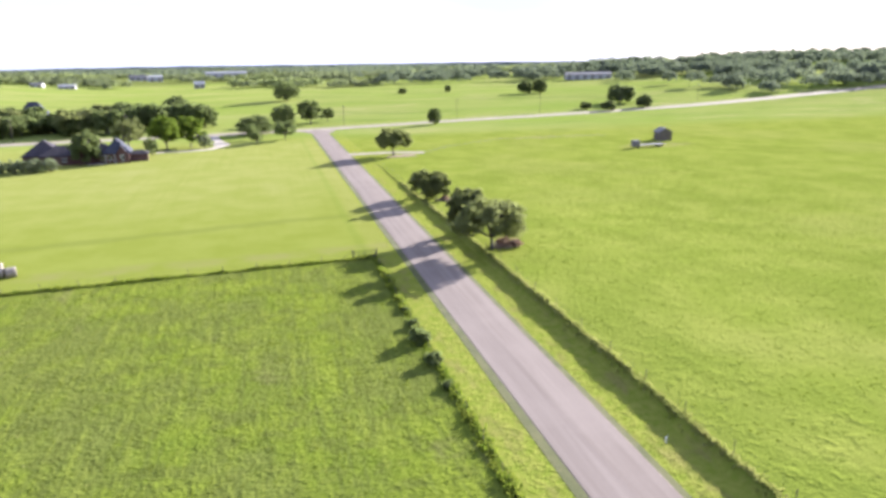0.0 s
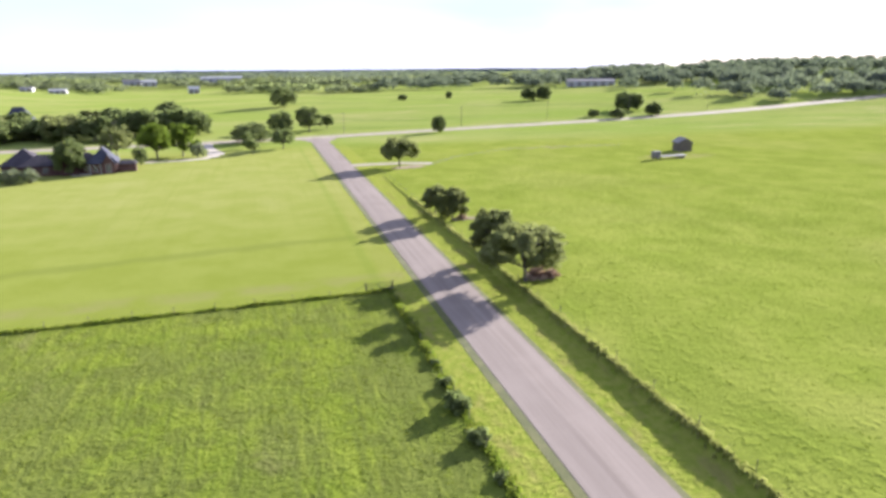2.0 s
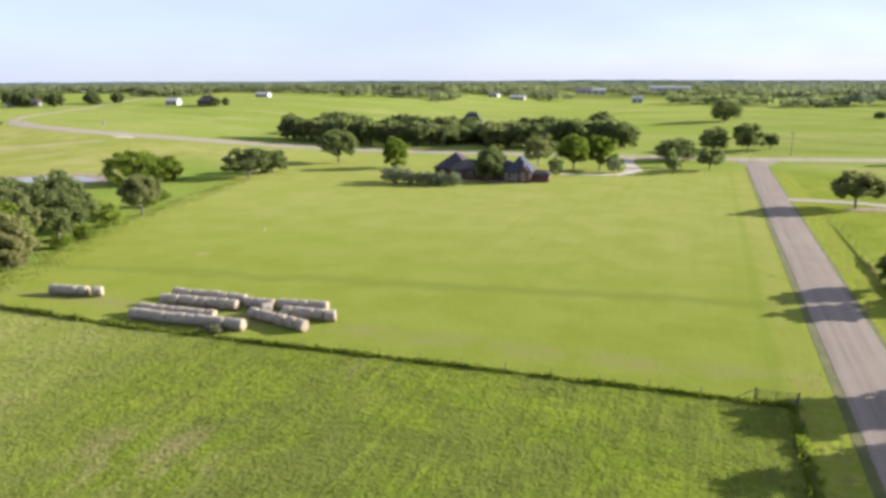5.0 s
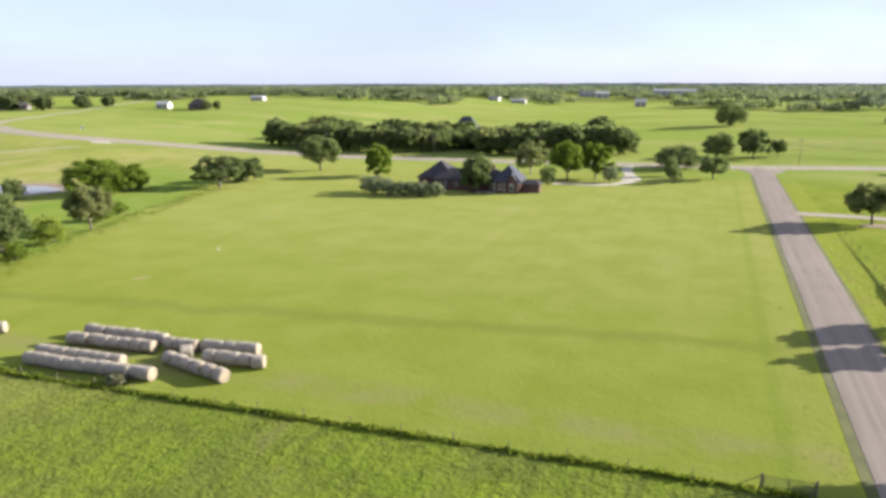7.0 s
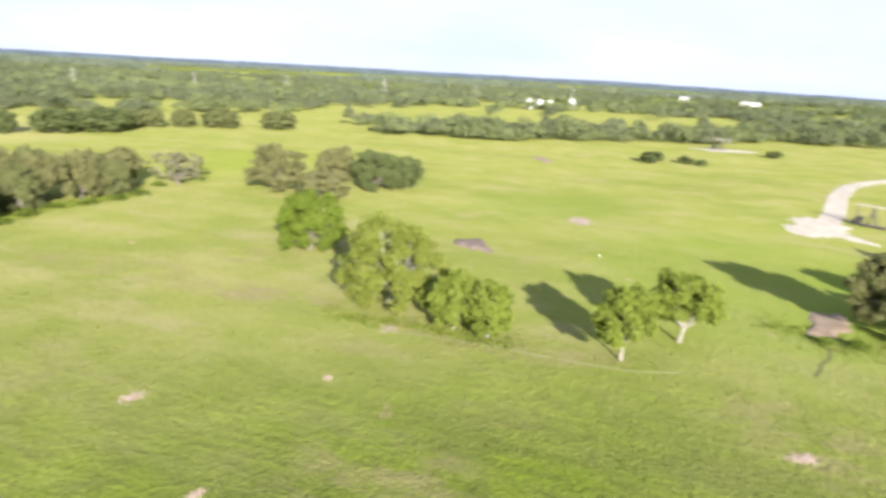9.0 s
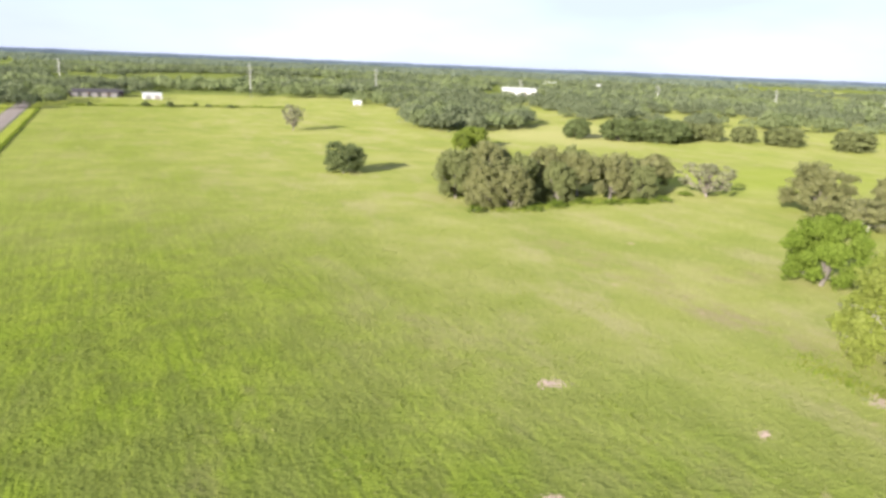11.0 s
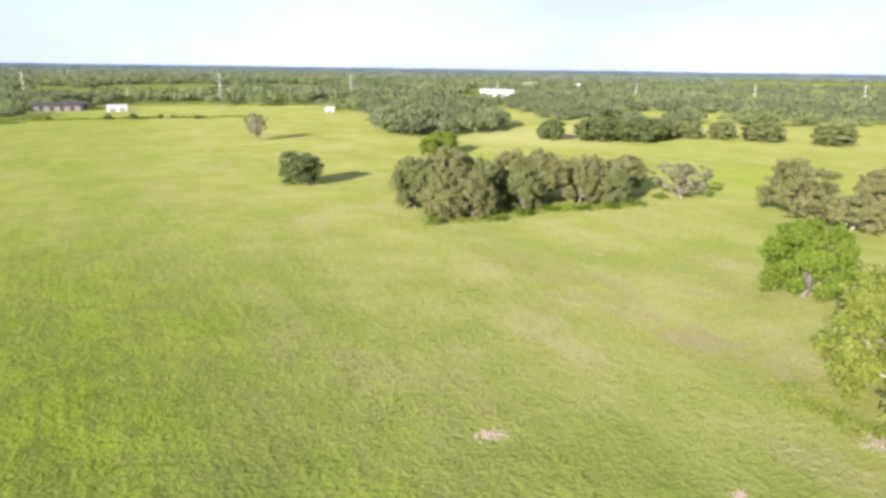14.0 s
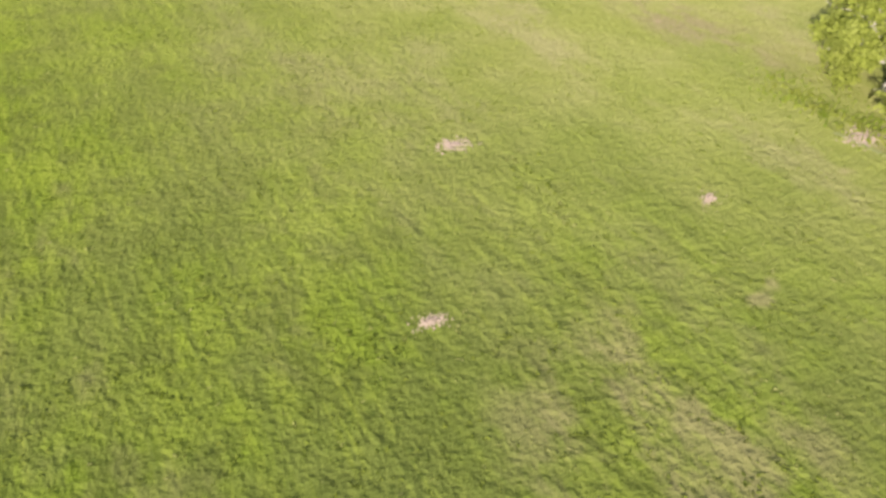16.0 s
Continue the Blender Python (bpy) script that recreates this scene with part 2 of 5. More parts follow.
    c = k.mix(k.math("MULTIPLY", lush, k.ramp(mid, 0.3, 0.65, 0.4, 0.85)), c, (0.084, 0.146, 0.020))
    patchy = k.ramp(k.noise(p, 0.28, 4, 0.65, (1.0, 0.5, 1.0), 0.2), 0.42, 0.62)

    def spot(cx, cy, across, along_y):
        u = k.math("DIVIDE", k.math("SUBTRACT", xw, cx), across)
        v = k.math("DIVIDE", k.math("SUBTRACT", y, cy), along_y)
        return k.ramp(k.math("ADD", k.math("MULTIPLY", u, u), k.math("MULTIPLY", v, v)), 1.3, 0.1, 0, 0.6)

    for cx, cy, across, along_y in ((-77.0, -20.0, 5.0, 32.0), (-91.0, -15.0, 7.0, 5.0), (-41.0, 31.0, 8.0, 9.0), (-72.0, 34.0, 3.0, 20.0), (-36.0, 64.0, 9.0, 7.0), (-61.0, 66.0, 7.0, 8.0), (-70.0, 61.0, 6.0, 4.0), (139.0, 208.0, 18.0, 7.0), (112.0, 246.0, 30.0, 5.0)):
        c = k.mix(k.math("MULTIPLY", spot(cx, cy, across, along_y), patchy), c, (0.174, 0.145, 0.078))
    c = k.mix(spot(-172.0, 24.0, 26.0, 24.0), c, (0.112, 0.150, 0.030))
    c = k.mix(spot(-120.0, 62.0, 48.0, 30.0), c, (0.126, 0.170, 0.028))
    c = k.mix(spot(-182.0, -82.0, 48.0, 26.0), c, (0.150, 0.188, 0.026))
    c = k.mix(spot(-186.0, -188.0, 36.0, 32.0), c, (0.262, 0.238, 0.112))
    c = k.mix(k.math("MULTIPLY", spot(-75.5, 0.0, 4.5, 13.0), patchy), c, (0.186, 0.146, 0.092))
    c = k.mix(spot(-238.0, -208.0, 85.0, 38.0), c, (0.246, 0.230, 0.103))
    # small bare spots
    bare = k.ramp(k.noise(p, 0.16, 2, 0.5), 0.72, 0.78, 0, 0.7)
    c = k.mix(k.math("MULTIPLY", bare, west), c, (0.287, 0.196, 0.152))
    rough = k.math("SUBTRACT", 1.0, k.math("MULTIPLY", k.math("MULTIPLY", inside, k.ramp(lane, 30.0, 24.0)), 0.75))
    rough = k.math("MULTIPLY", rough, k.ramp(lane, 33.0, 36.0, 1.0, 0.8))
    lumps = k.noise(p, 2.3, 3, 0.6)
    mounds = k.ramp(k.noise(p, 0.7, 2, 0.5), 0.52, 0.72)
    tuss = k.math("ADD", k.math("ADD", k.math("MULTIPLY", grain, 0.38), k.math("MULTIPLY", lumps, 0.36)), k.math("MULTIPLY", mounds, k.ramp(lane, 33.0, 36.0, 0.10, 0.22)))
    k.bump(k.math("MULTIPLY", tuss, rough), 0.9, 0.5)
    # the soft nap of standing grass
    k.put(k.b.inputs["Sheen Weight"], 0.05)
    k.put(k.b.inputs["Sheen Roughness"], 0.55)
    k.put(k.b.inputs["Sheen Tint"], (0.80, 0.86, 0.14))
    return k.finish(c, 1.0, 0, 0.0)


def asphalt_material(name="asphalt", dark=(0.172, 0.144, 0.122), light=(0.224, 0.190, 0.163)):
    k = Nodes(name)
    p = place_of(k)
    streak = k.noise(p, 1.1, 3, 0.6, (1.0, 0.025, 1.0))
    c = k.mix(k.ramp(streak, 0.3, 0.75), dark, light)
    c = k.mix(k.ramp(k.noise(p, 0.12, 3), 0.45, 0.7, 0, 0.5), c, light)
    c = k.mix(k.ramp(k.noise(p, 14.0, 2), 0.4, 0.7, 0, 0.35), c, tuple(v * 0.7 for v in dark))
    k.bump(k.noise(p, 22.0, 2), 0.3, 0.01)
    return k.finish(c, 1.0, 0, 0.05)


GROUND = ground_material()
ASPHALT = asphalt_material()
HIGHWAY = asphalt_material("worn_highway", (0.218, 0.190, 0.142), (0.288, 0.256, 0.196))
GRAVEL = surface("pale_gravel", (0.310, 0.272, 0.218), (0.430, 0.388, 0.320), 0.3, 6, 0.95, 0.5, 0.05, local=False)
DARKEARTH = surface("dark_gully_earth", (0.120, 0.090, 0.070), (0.185, 0.142, 0.112), 0.5, 4, 0.95, 0.7, 0.1, local=False)
DRIVEGRIT = surface("drive_grit", (0.215, 0.178, 0.142), (0.290, 0.250, 0.202), 0.4, 6, 0.95, 0.5, 0.05, local=False)
EARTH = surface("bare_earth", (0.166, 0.120, 0.082), (0.246, 0.188, 0.132), 0.4, 4, 0.95, 0.6, 0.08, local=False)
SHOULDER = surface("dry_verge", (0.066, 0.074, 0.020), (0.108, 0.106, 0.036), 0.5, 5, 0.95, 0.6, 0.05, local=False)
OAK = foliage("oak_leaves", (0.088, 0.110, 0.042), (0.136, 0.162, 0.064), (0.186, 0.208, 0.090), 0.6)
DARK = foliage("dark_leaves", (0.082, 0.098, 0.042), (0.122, 0.144, 0.060), (0.164, 0.186, 0.080), 0.58)
TAWNY = foliage("tawny_olive_leaves", (0.140, 0.142, 0.058), (0.198, 0.196, 0.086), (0.246, 0.238, 0.118), 0.58)
SYCAMORE = foliage("sycamore_leaves", (0.164, 0.190, 0.032), (0.218, 0.244, 0.050), (0.268, 0.284, 0.086), 0.62)
OLIVE = foliage("olive_leaves", (0.114, 0.126, 0.048), (0.162, 0.174, 0.070), (0.208, 0.216, 0.098), 0.55)
BRIGHT = foliage("bright_leaves", (0.084, 0.116, 0.015), (0.130, 0.174, 0.024), (0.176, 0.222, 0.040), 0.52)
SPRING = foliage("yellow_green_leaves", (0.146, 0.180, 0.028), (0.196, 0.234, 0.042), (0.240, 0.270, 0.070), 0.6)
GREY = foliage("grey_green_leaves", (0.120, 0.140, 0.080), (0.180, 0.200, 0.118), (0.270, 0.280, 0.185), 0.45)
REDTWIGS = foliage("reddish_brush", (0.20, 0.125, 0.10), (0.28, 0.185, 0.15), (0.34, 0.24, 0.20), 0.3)
DEADLEAF = foliage("sparse_dead_leaves", (0.118, 0.122, 0.062), (0.160, 0.160, 0.088), (0.200, 0.196, 0.120), 0.4)
WOODS = foliage("woods_leaves", (0.100, 0.114, 0.062), (0.128, 0.145, 0.080), (0.152, 0.168, 0.096), 0.52, 0.06)
LIGHTWOODS = foliage("light_woods_leaves", (0.116, 0.138, 0.060), (0.154, 0.178, 0.080), (0.192, 0.210, 0.104), 0.52, 0.05)
# leaf colour greyed and paled to stand in for haze over far woods
HAZEWOODS = foliage("distant_leaves", (0.090, 0.108, 0.078), (0.118, 0.138, 0.098), (0.150, 0.168, 0.120), 0.4, 0.012)
WEEDS = foliage("weed_blades", (0.077, 0.114, 0.013), (0.129, 0.163, 0.022), (0.196, 0.198, 0.039), 0.45)
TUFTS = foliage("grass_tufts", (0.077, 0.097, 0.017), (0.120, 0.145, 0.019), (0.163, 0.184, 0.035), 0.5)
DRYTUFTS = foliage("dry_tufts", (0.144, 0.159, 0.045), (0.192, 0.198, 0.065), (0.246, 0.228, 0.103), 0.5)
BARK = surface("oak_bark", (0.085, 0.073, 0.060), (0.150, 0.132, 0.110), 1.5, 9, 0.95, 0.7, 0.05)
PALEBARK = surface("pale_bark", (0.185, 0.170, 0.142), (0.275, 0.256, 0.220), 1.2, 7, 0.9, 0.6, 0.04)
TWIGBARK = surface("bleached_twigs", (0.128, 0.106, 0.090), (0.196, 0.166, 0.144), 1.2, 7, 0.95, 0.6, 0.04)
HAY = surface("weathered_hay", (0.232, 0.204, 0.168), (0.340, 0.306, 0.258), 1.4, 14, 0.95, 0.8, 0.05, stain=(0.30, 0.275, 0.24))
HAYEND = surface("fresh_hay_end", (0.235, 0.192, 0.135), (0.320, 0.272, 0.200), 2.0, 16, 0.95, 0.8, 0.05)
BRICK = surface("brown_brick", (0.083, 0.045, 0.040), (0.128, 0.071, 0.064), 0.8, 10, 0.9, 0.4, 0.02)
ROOF = surface("brown_shingles", (0.034, 0.029, 0.034), (0.056, 0.049, 0.056), 0.7, 6, 0.95, 0.5, 0.03)
BLUEROOF = surface("slate_blue_shingles", (0.030, 0.033, 0.048), (0.052, 0.056, 0.076), 0.7, 6, 0.85, 0.5, 0.03)
WHITE = surface("white_metal_sheet", (0.34, 0.34, 0.33), (0.43, 0.43, 0.41), 0.4, 4, 0.6, 0.15, 0.01, stain=(0.36, 0.34, 0.32))
GREYMETAL = surface("grey_metal_sheet", (0.15, 0.14, 0.14), (0.22, 0.205, 0.20), 0.5, 5, 0.6, 0.2, 0.01, 0.2, stain=(0.24, 0.17, 0.13))
PALEMETAL = surface("pale_steel", (0.30, 0.29, 0.27), (0.40, 0.39, 0.37), 0.6, 5, 0.5, 0.15, 0.01, 0.3)
DARKSTEEL = surface("dark_painted_steel", (0.035, 0.034, 0.034), (0.07, 0.065, 0.06), 1.0, 8, 0.55, 0.2, 0.01, 0.3, stain=(0.13, 0.08, 0.05))
POSTWOOD = surface("weathered_post", (0.102, 0.084, 0.066), (0.168, 0.144, 0.114), 2.0, 15, 0.95, 0.5, 0.01)
TRIM = surface("white_trim", (0.66, 0.65, 0.62), (0.78, 0.77, 0.74), 1.0, 8, 0.6, 0.1, 0.005)


def glass_material():
    k = Nodes("window_glass")
    return k.finish((0.03, 0.035, 0.04), 0.06, 0.0, 0.8)


def water_material():
    k = Nodes("pond_water")
    p = place_of(k)
    k.bump(k.noise(p, 0.8, 2), 0.05, 0.05)
    return k.finish(k.mix(k.ramp(k.noise(p, 0.05, 2), 0.4, 0.6), (0.170, 0.148, 0.122), (0.220, 0.190, 0.160)), 0.16, 0, 0.4)


GLASS, WATER = glass_material(), water_material()


# ---------------------------------------------------------------- shape helpers
def smooth(a, b, v):
    t = min(1.0, max(0.0, (v - a) / (b - a)))
    return t * t * (3 - 2 * t)


def rise(x, y):
    """The height of the land: flat round the lane, with a cut bank on its sunny side, rising beyond the highway."""
    nw = 9 * smooth(-120, -330, x) * smooth(150, 300, y) + 4 * smooth(380, 560, y) * smooth(0, -300, x)
    ne = 20 * smooth(180, 700, x) * smooth(250, 700, y) + 5 * smooth(330, 500, y) * smooth(-200, 50, x)
    u = x
    bank = 0.9 * (1 - 0.75 * smooth(95, 170, y)) * (1 - smooth(175, 215, y)) * smooth(-200, -80, y)
    near = 1 - smooth(900, 1700, math.hypot(x, y))
    valley = smooth(-104, -150, x) * (1 - smooth(120, 190, y)) * (1 - smooth(420, 560, -x))
    roll = 1.1 * noise.noise((x * 0.016, y * 0.011, 3.3)) + 0.8 * noise.noise((x * 0.034 + 5, y * 0.026, 8.1))
    fall = -11 * smooth(2300, 4700, math.hypot(x, y)) * smooth(-0.1, 0.35, y / (math.hypot(x, y) + 1))
    return (nw + ne) * near + fall + roll * valley + bank * smooth(33.5, 34.3, u) * (1 - smooth(38, 85, u))


def mesh_of(name, verts, faces, material, flat=True):
    me = bpy.data.meshes.new(name)
    me.from_pydata(verts, [], faces)
    me.materials.append(material)
    if not flat:
        me.polygons.foreach_set("use_smooth", [True] * len(me.polygons))
    me.update()
    return me


def pieces_mesh(name, corners, material):
    """Many loose flat pieces in one mesh. corners: pieces x corners x 3."""
    n, k = corners.shape[:2]
    me = bpy.data.meshes.new(name)
    me.vertices.add(k * n)
    me.vertices.foreach_set("co", np.ascontiguousarray(corners, dtype=np.float32).ravel())
    me.loops.add(k * n)
    me.loops.foreach_set("vertex_index", np.arange(k * n, dtype=np.int32))
    me.polygons.add(n)
    me.polygons.foreach_set("loop_start", np.arange(0, k * n, k, dtype=np.int32))
    me.polygons.foreach_set("loop_total", np.full(n, k, dtype=np.int32))
    me.materials.append(material)
    me.update(calc_edges=True)
    return me


def part(name, bm, material, parent, label=""):
    """Links a bmesh as one mesh object under a thing or a part."""
    me = bpy.data.meshes.new(name)
    bm.to_mesh(me)
    bm.free()
    me.materials.append(material)
    ob = new(name, me)
    ob.parent = parent
    return tagged(ob, label)


def under(name, me, parent, label=""):
    ob = new(name, me)
    ob.parent = parent
    return tagged(ob, label)


def box(bm, cx, cy, z0, sx, sy, sz, bevel=0.0):
    made = bmesh.ops.create_cube(bm, size=1.0, matrix=Matrix.Translation((cx, cy, z0 + sz / 2)) @ Matrix.Diagonal((sx, sy, sz, 1)))
    if bevel:
        edges = list({e for v in made["verts"] for e in v.link_edges})
        bmesh.ops.bevel(bm, geom=edges, offset=bevel, segments=1, affect="EDGES")


def boxed(cx, cy, z0, sx, sy, sz, bevel=0.0):
    bm = bmesh.new()
    box(bm, cx, cy, z0, sx, sy, sz, bevel)
    return bm


def rod(bm, a, b, r0, r1=None, n=8):
    """A tapered round bar from a to b."""
    a, b = Vector(a), Vector(b)
    turn = (b - a).to_track_quat("Z", "Y").to_matrix().to_4x4()
    bmesh.ops.create_cone(bm, cap_ends=True, segments=n, radius1=r0, radius2=r0 if r1 is None else r1, depth=(b - a).length,
                          matrix=Matrix.Translation((a + b) / 2) @ turn)


def rodded(a, b, r0, r1=None, n=8):
    bm = bmesh.new()
    rod(bm, a, b, r0, r1, n)
    return bm


def strip(name, line, width, material, lift, thick=0.06, crown=0.0, step=12.0):
    """A road along a line of points (x, y), with a low edge that goes into the ground."""
    pts = []
    for (x0, y0), (x1, y1) in zip(line, line[1:]):
        n = max(1, int(math.hypot(x1 - x0, y1 - y0) / step))
        pts += [(x0 + (x1 - x0) * i / n, y0 + (y1 - y0) * i / n) for i in range(n)]
    pts.append(line[-1])
    widths = width if callable(width) else (lambda s: width)
    verts, faces, gone = [], [], 0.0
    across = (-0.53, -0.5, -0.25, 0.0, 0.25, 0.5, 0.53)
    for i, (x, y) in enumerate(pts):
        a, b = pts[max(i - 1, 0)], pts[min(i + 1, len(pts) - 1)]
        d = Vector((b[0] - a[0], b[1] - a[1])).normalized()
        nx, ny, w = d.y, -d.x, widths(y)
        for s in across:
            px, py = x + nx * s * w, y + ny * s * w
            edge = abs(s) > 0.51
            verts.append((px, py, rise(px, py) + (lift - thick - 0.05 if edge else lift + crown * (1 - abs(s) * 2))))
    k = len(across)
    for i in range(len(pts) - 1):
        for j in range(k - 1):
            faces.append((i * k + j, i * k + j + 1, (i + 1) * k + j + 1, (i + 1) * k + j))
    ob = new(name, mesh_of(name, verts, faces, material))
    return ob


def patch(name, x, y, rx, ry, material, lift=0.03, seed=1, turn=0.0, rough=0.25):
    """A low mound or spread with an uneven rim, a little proud of the ground."""
    rng = random.Random(seed)
    n, rings = 36, (1.0, 0.8, 0.45)
    rim = [1 + rough * noise.noise((math.cos(2 * math.pi * i / n) * 1.6 + seed, math.sin(2 * math.pi * i / n) * 1.6, seed)) * 1.6 + rough * rng.uniform(-0.4, 0.4) for i in range(n)]
    verts, faces = [], []
    for j, r in enumerate(rings):
        for i in range(n):
            t = 2 * math.pi * i / n
            u, v = math.cos(t) * rx * r * rim[i], math.sin(t) * ry * r * rim[i]
            px, py = x + u * math.cos(turn) - v * math.sin(turn), y + u * math.sin(turn) + v * math.cos(turn)
            verts.append((px, py, rise(px, py) + (-0.03 if j == 0 else lift + rng.uniform(0, lift * 0.5))))
    verts.append((x, y, rise(x, y) + lift * 1.5))
    for j in range(len(rings) - 1):
        for i in range(n):
            faces.append((j * n + i, j * n + (i + 1) % n, (j + 1) * n + (i + 1) % n, (j + 1) * n + i))
    last = (len(rings) - 1) * n
    faces += [(last + i, last + (i + 1) % n, len(verts) - 1) for i in range(n)]
    return new(name, mesh_of(name, verts, faces, material, flat=False))


# ---------------------------------------------------------------- the land
def graded(n, near, far):
    """Coordinates that lie close together in the middle and wide apart far off."""
    s = np.linspace(-1, 1, n)
    return np.sign(s) * near * np.sinh(np.abs(s) * math.asinh(far / near))


def build_ground():
    gx, gy = graded(241, 90.0, 4900.0) - 20, graded(241, 90.0, 4900.0) + 60
    gx = np.array(sorted(list(gx[(gx < 32.5) | (gx > 37)]) + [32.8, 33.3, 33.5, 33.7, 33.9, 34.1, 34.3, 34.6, 35.2, 36.2]))
    verts = [(x, y, rise(x, y)) for y in gy for x in gx]
    n = len(gx)
    faces = [(j * n + i, j * n + i + 1, (j + 1) * n + i + 1, (j + 1) * n + i) for j in range(len(gy) - 1) for i in range(n - 1)]
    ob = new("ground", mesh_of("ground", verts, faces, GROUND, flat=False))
    tagged(ob, "green meadow and pasture land reaching to the horizon", "ground", kind="structure")


build_ground()


def far_hills():
    """The last low wooded ridges all round. Haze is put into their colour and glow, bluer with distance."""
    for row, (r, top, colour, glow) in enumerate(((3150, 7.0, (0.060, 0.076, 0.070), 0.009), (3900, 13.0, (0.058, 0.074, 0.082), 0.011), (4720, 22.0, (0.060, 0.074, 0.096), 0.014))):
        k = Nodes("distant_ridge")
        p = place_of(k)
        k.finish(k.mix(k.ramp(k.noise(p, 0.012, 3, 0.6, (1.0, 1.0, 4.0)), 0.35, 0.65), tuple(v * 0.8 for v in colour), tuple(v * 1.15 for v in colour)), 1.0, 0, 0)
        # faint blue emission imitates haze in front of the ridge
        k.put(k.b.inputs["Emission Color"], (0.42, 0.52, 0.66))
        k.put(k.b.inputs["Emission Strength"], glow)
        n, verts, faces = 720, [], []
        for i in range(n):
            t = 2 * math.pi * i / n
            c, q = math.cos(t), math.sin(t)
            high = top * (1 + 0.3 * noise.noise((c * 5, q * 5, row)) + 0.14 * noise.noise((c * 26, q * 26, row + 2.5)) + 0.08 * noise.noise((c * 140, q * 140, row + 5.5)))
            high -= (0.5, 10.0, 24.0)[row] * smooth(-0.1, 0.35, q)
            verts += [(c * r, q * r, -40), (c * r * 1.004, q * r * 1.004, high), (c * r * 1.02, q * r * 1.02, -40)]
        for i in range(n):
            a, c = 3 * i, 3 * ((i + 1) % n)
            faces += [(a, c, c + 1, a + 1), (a + 1, c + 1, c + 2, a + 2)]
        tagged(new(f"backdrop_ridge_{row + 1}", mesh_of("backdrop_ridge", verts, faces, k.m, flat=False)), "low wooded ridge along the horizon, haze in its blue-grey colour and faint glow", "backdrop", kind="structure")


far_hills()


def road_x(y):
    return 25.2 + 0.0 * y


LANE = (-600, -400, -200, 0, 100, 200, 296, 308)
tagged(strip("county_road", [(road_x(y), y) for y in LANE], lambda y: 6.5 + 9.5 * smooth(286, 308, y) ** 2, ASPHALT, 0.05, crown=0.05, step=4),
       "narrow worn grey asphalt lane between pastures", "road", kind="structure")
for side, wide in ((-3.75, 1.05), (3.6, 0.7)):
    tagged(strip("road_shoulder", [(road_x(y) + side, y) for y in LANE[:-2] + (288,)], wide, SHOULDER, 0.02, thick=0.0, step=6), "olive strip of dry grass and grit along the lane", "road edge", kind="structure")
HWY = [(760.0, 500.0), (456.1, 418.7), (362.7, 396.9), (249.5, 366.5), (166.5, 347.5), (95.8, 332.6), (18.6, 311.2), (-23.7, 305.7), (-97.6, 297.6), (-159.5, 292.1), (-223.5, 280.4), (-250.0, 275.5), (-275.0, 273.0), (-297.0, 274.0), (-315.0, 279.0), (-332.0, 287.5)]
tagged(strip("highway", HWY, 11.0, HIGHWAY, 0.07, crown=0.06, step=10), "wide pale grey highway crossing the end of the lane", "road", kind="structure")
tagged(strip("hill_road", [(-327.0, 284.5), (-334.0, 288.5), (-346.0, 298.0), (-372.0, 327.0), (-405.0, 383.0), (-440.0, 455.0), (-490.0, 580.0)], 5.0, HIGHWAY, 0.05, step=6), "narrow pale road climbing the far rise", "road", kind="structure")
tagged(strip("driveway", [(27.6, 220.9), (34.8, 221.2), (44.4, 221.0), (54.0, 217.2)], 4.4, DRIVEGRIT, 0.04, step=3), "short pale gravel drive into the field", "driveway", kind="structure")
tagged(strip("house_drive", [(-37.0, 249.5), (-26.2, 250.6), (-18.6, 253.5), (-15.2, 261.0), (-15.6, 273.0), (-19.0, 288.0), (-20.0, 303.0)], 3.6, GRAVEL, 0.04, step=3), "pale curved house drive", "driveway", kind="structure")
tagged(strip("gravel_track", [(-179.4, 85.9), (-195.4, 90.5), (-229.2, 97.9), (-258.9, 107.0), (-276.6, 115.6), (-295.1, 132.0), (-309.5, 155.0), (-330.1, 162.2), (-354.5, 160.2), (-377.3, 163.7), (-400.7, 178.5)], 5.2, GRAVEL, 0.05, step=4), "winding pale gravel track across the pasture", "track", kind="structure")
tagged(strip("field_track", [(-309.5, 155.0), (-303.7, 175.0), (-284.3, 193.3), (-240.0, 257.0)], 1.8, DRIVEGRIT, 0.03, step=5), "faint pale field track", "track", kind="structure")
tagged(patch("parking_pad", -15.5, 267.5, 3.4, 7.5, GRAVEL, 0.07, 8, 0.1, 0.1), "pale gravel parking pad beside the house", "gravel pad", kind="structure")
tagged(patch("field_entrance", -242.0, 270.5, 5.5, 3.5, GRAVEL, 0.06, 9, 0.1, 0.25), "pale gravel field entrance beside the highway", "gravel pad", kind="structure")
tagged(patch("gravel_pad", -361.0, 72.0, 7.0, 13.0, GRAVEL, 0.06, 10, 0.0, 0.3), "pale bare well pad in the far pasture", "gravel pad", kind="structure")
tagged(patch("gravel_pad", -175.5, 84.8, 13, 7.5, GRAVEL, 0.08, 3, 0.3, 0.5), "pale gravel well pad beside the pumpjack", "gravel pad", kind="structure")
tagged(patch("pond_bank", -185.6, 180.4, 23.5, 13.0, EARTH, 0.03, 5, 0.35, 0.12), "bare brown bank round the stock pond", "pond bank", kind="structure")
tagged(patch("pond_water", -185.1, 179.3, 19, 10, WATER, 0.04, 5, 0.35, 0.12), "small muddy stock pond reflecting the sky", "pond", kind="structure")


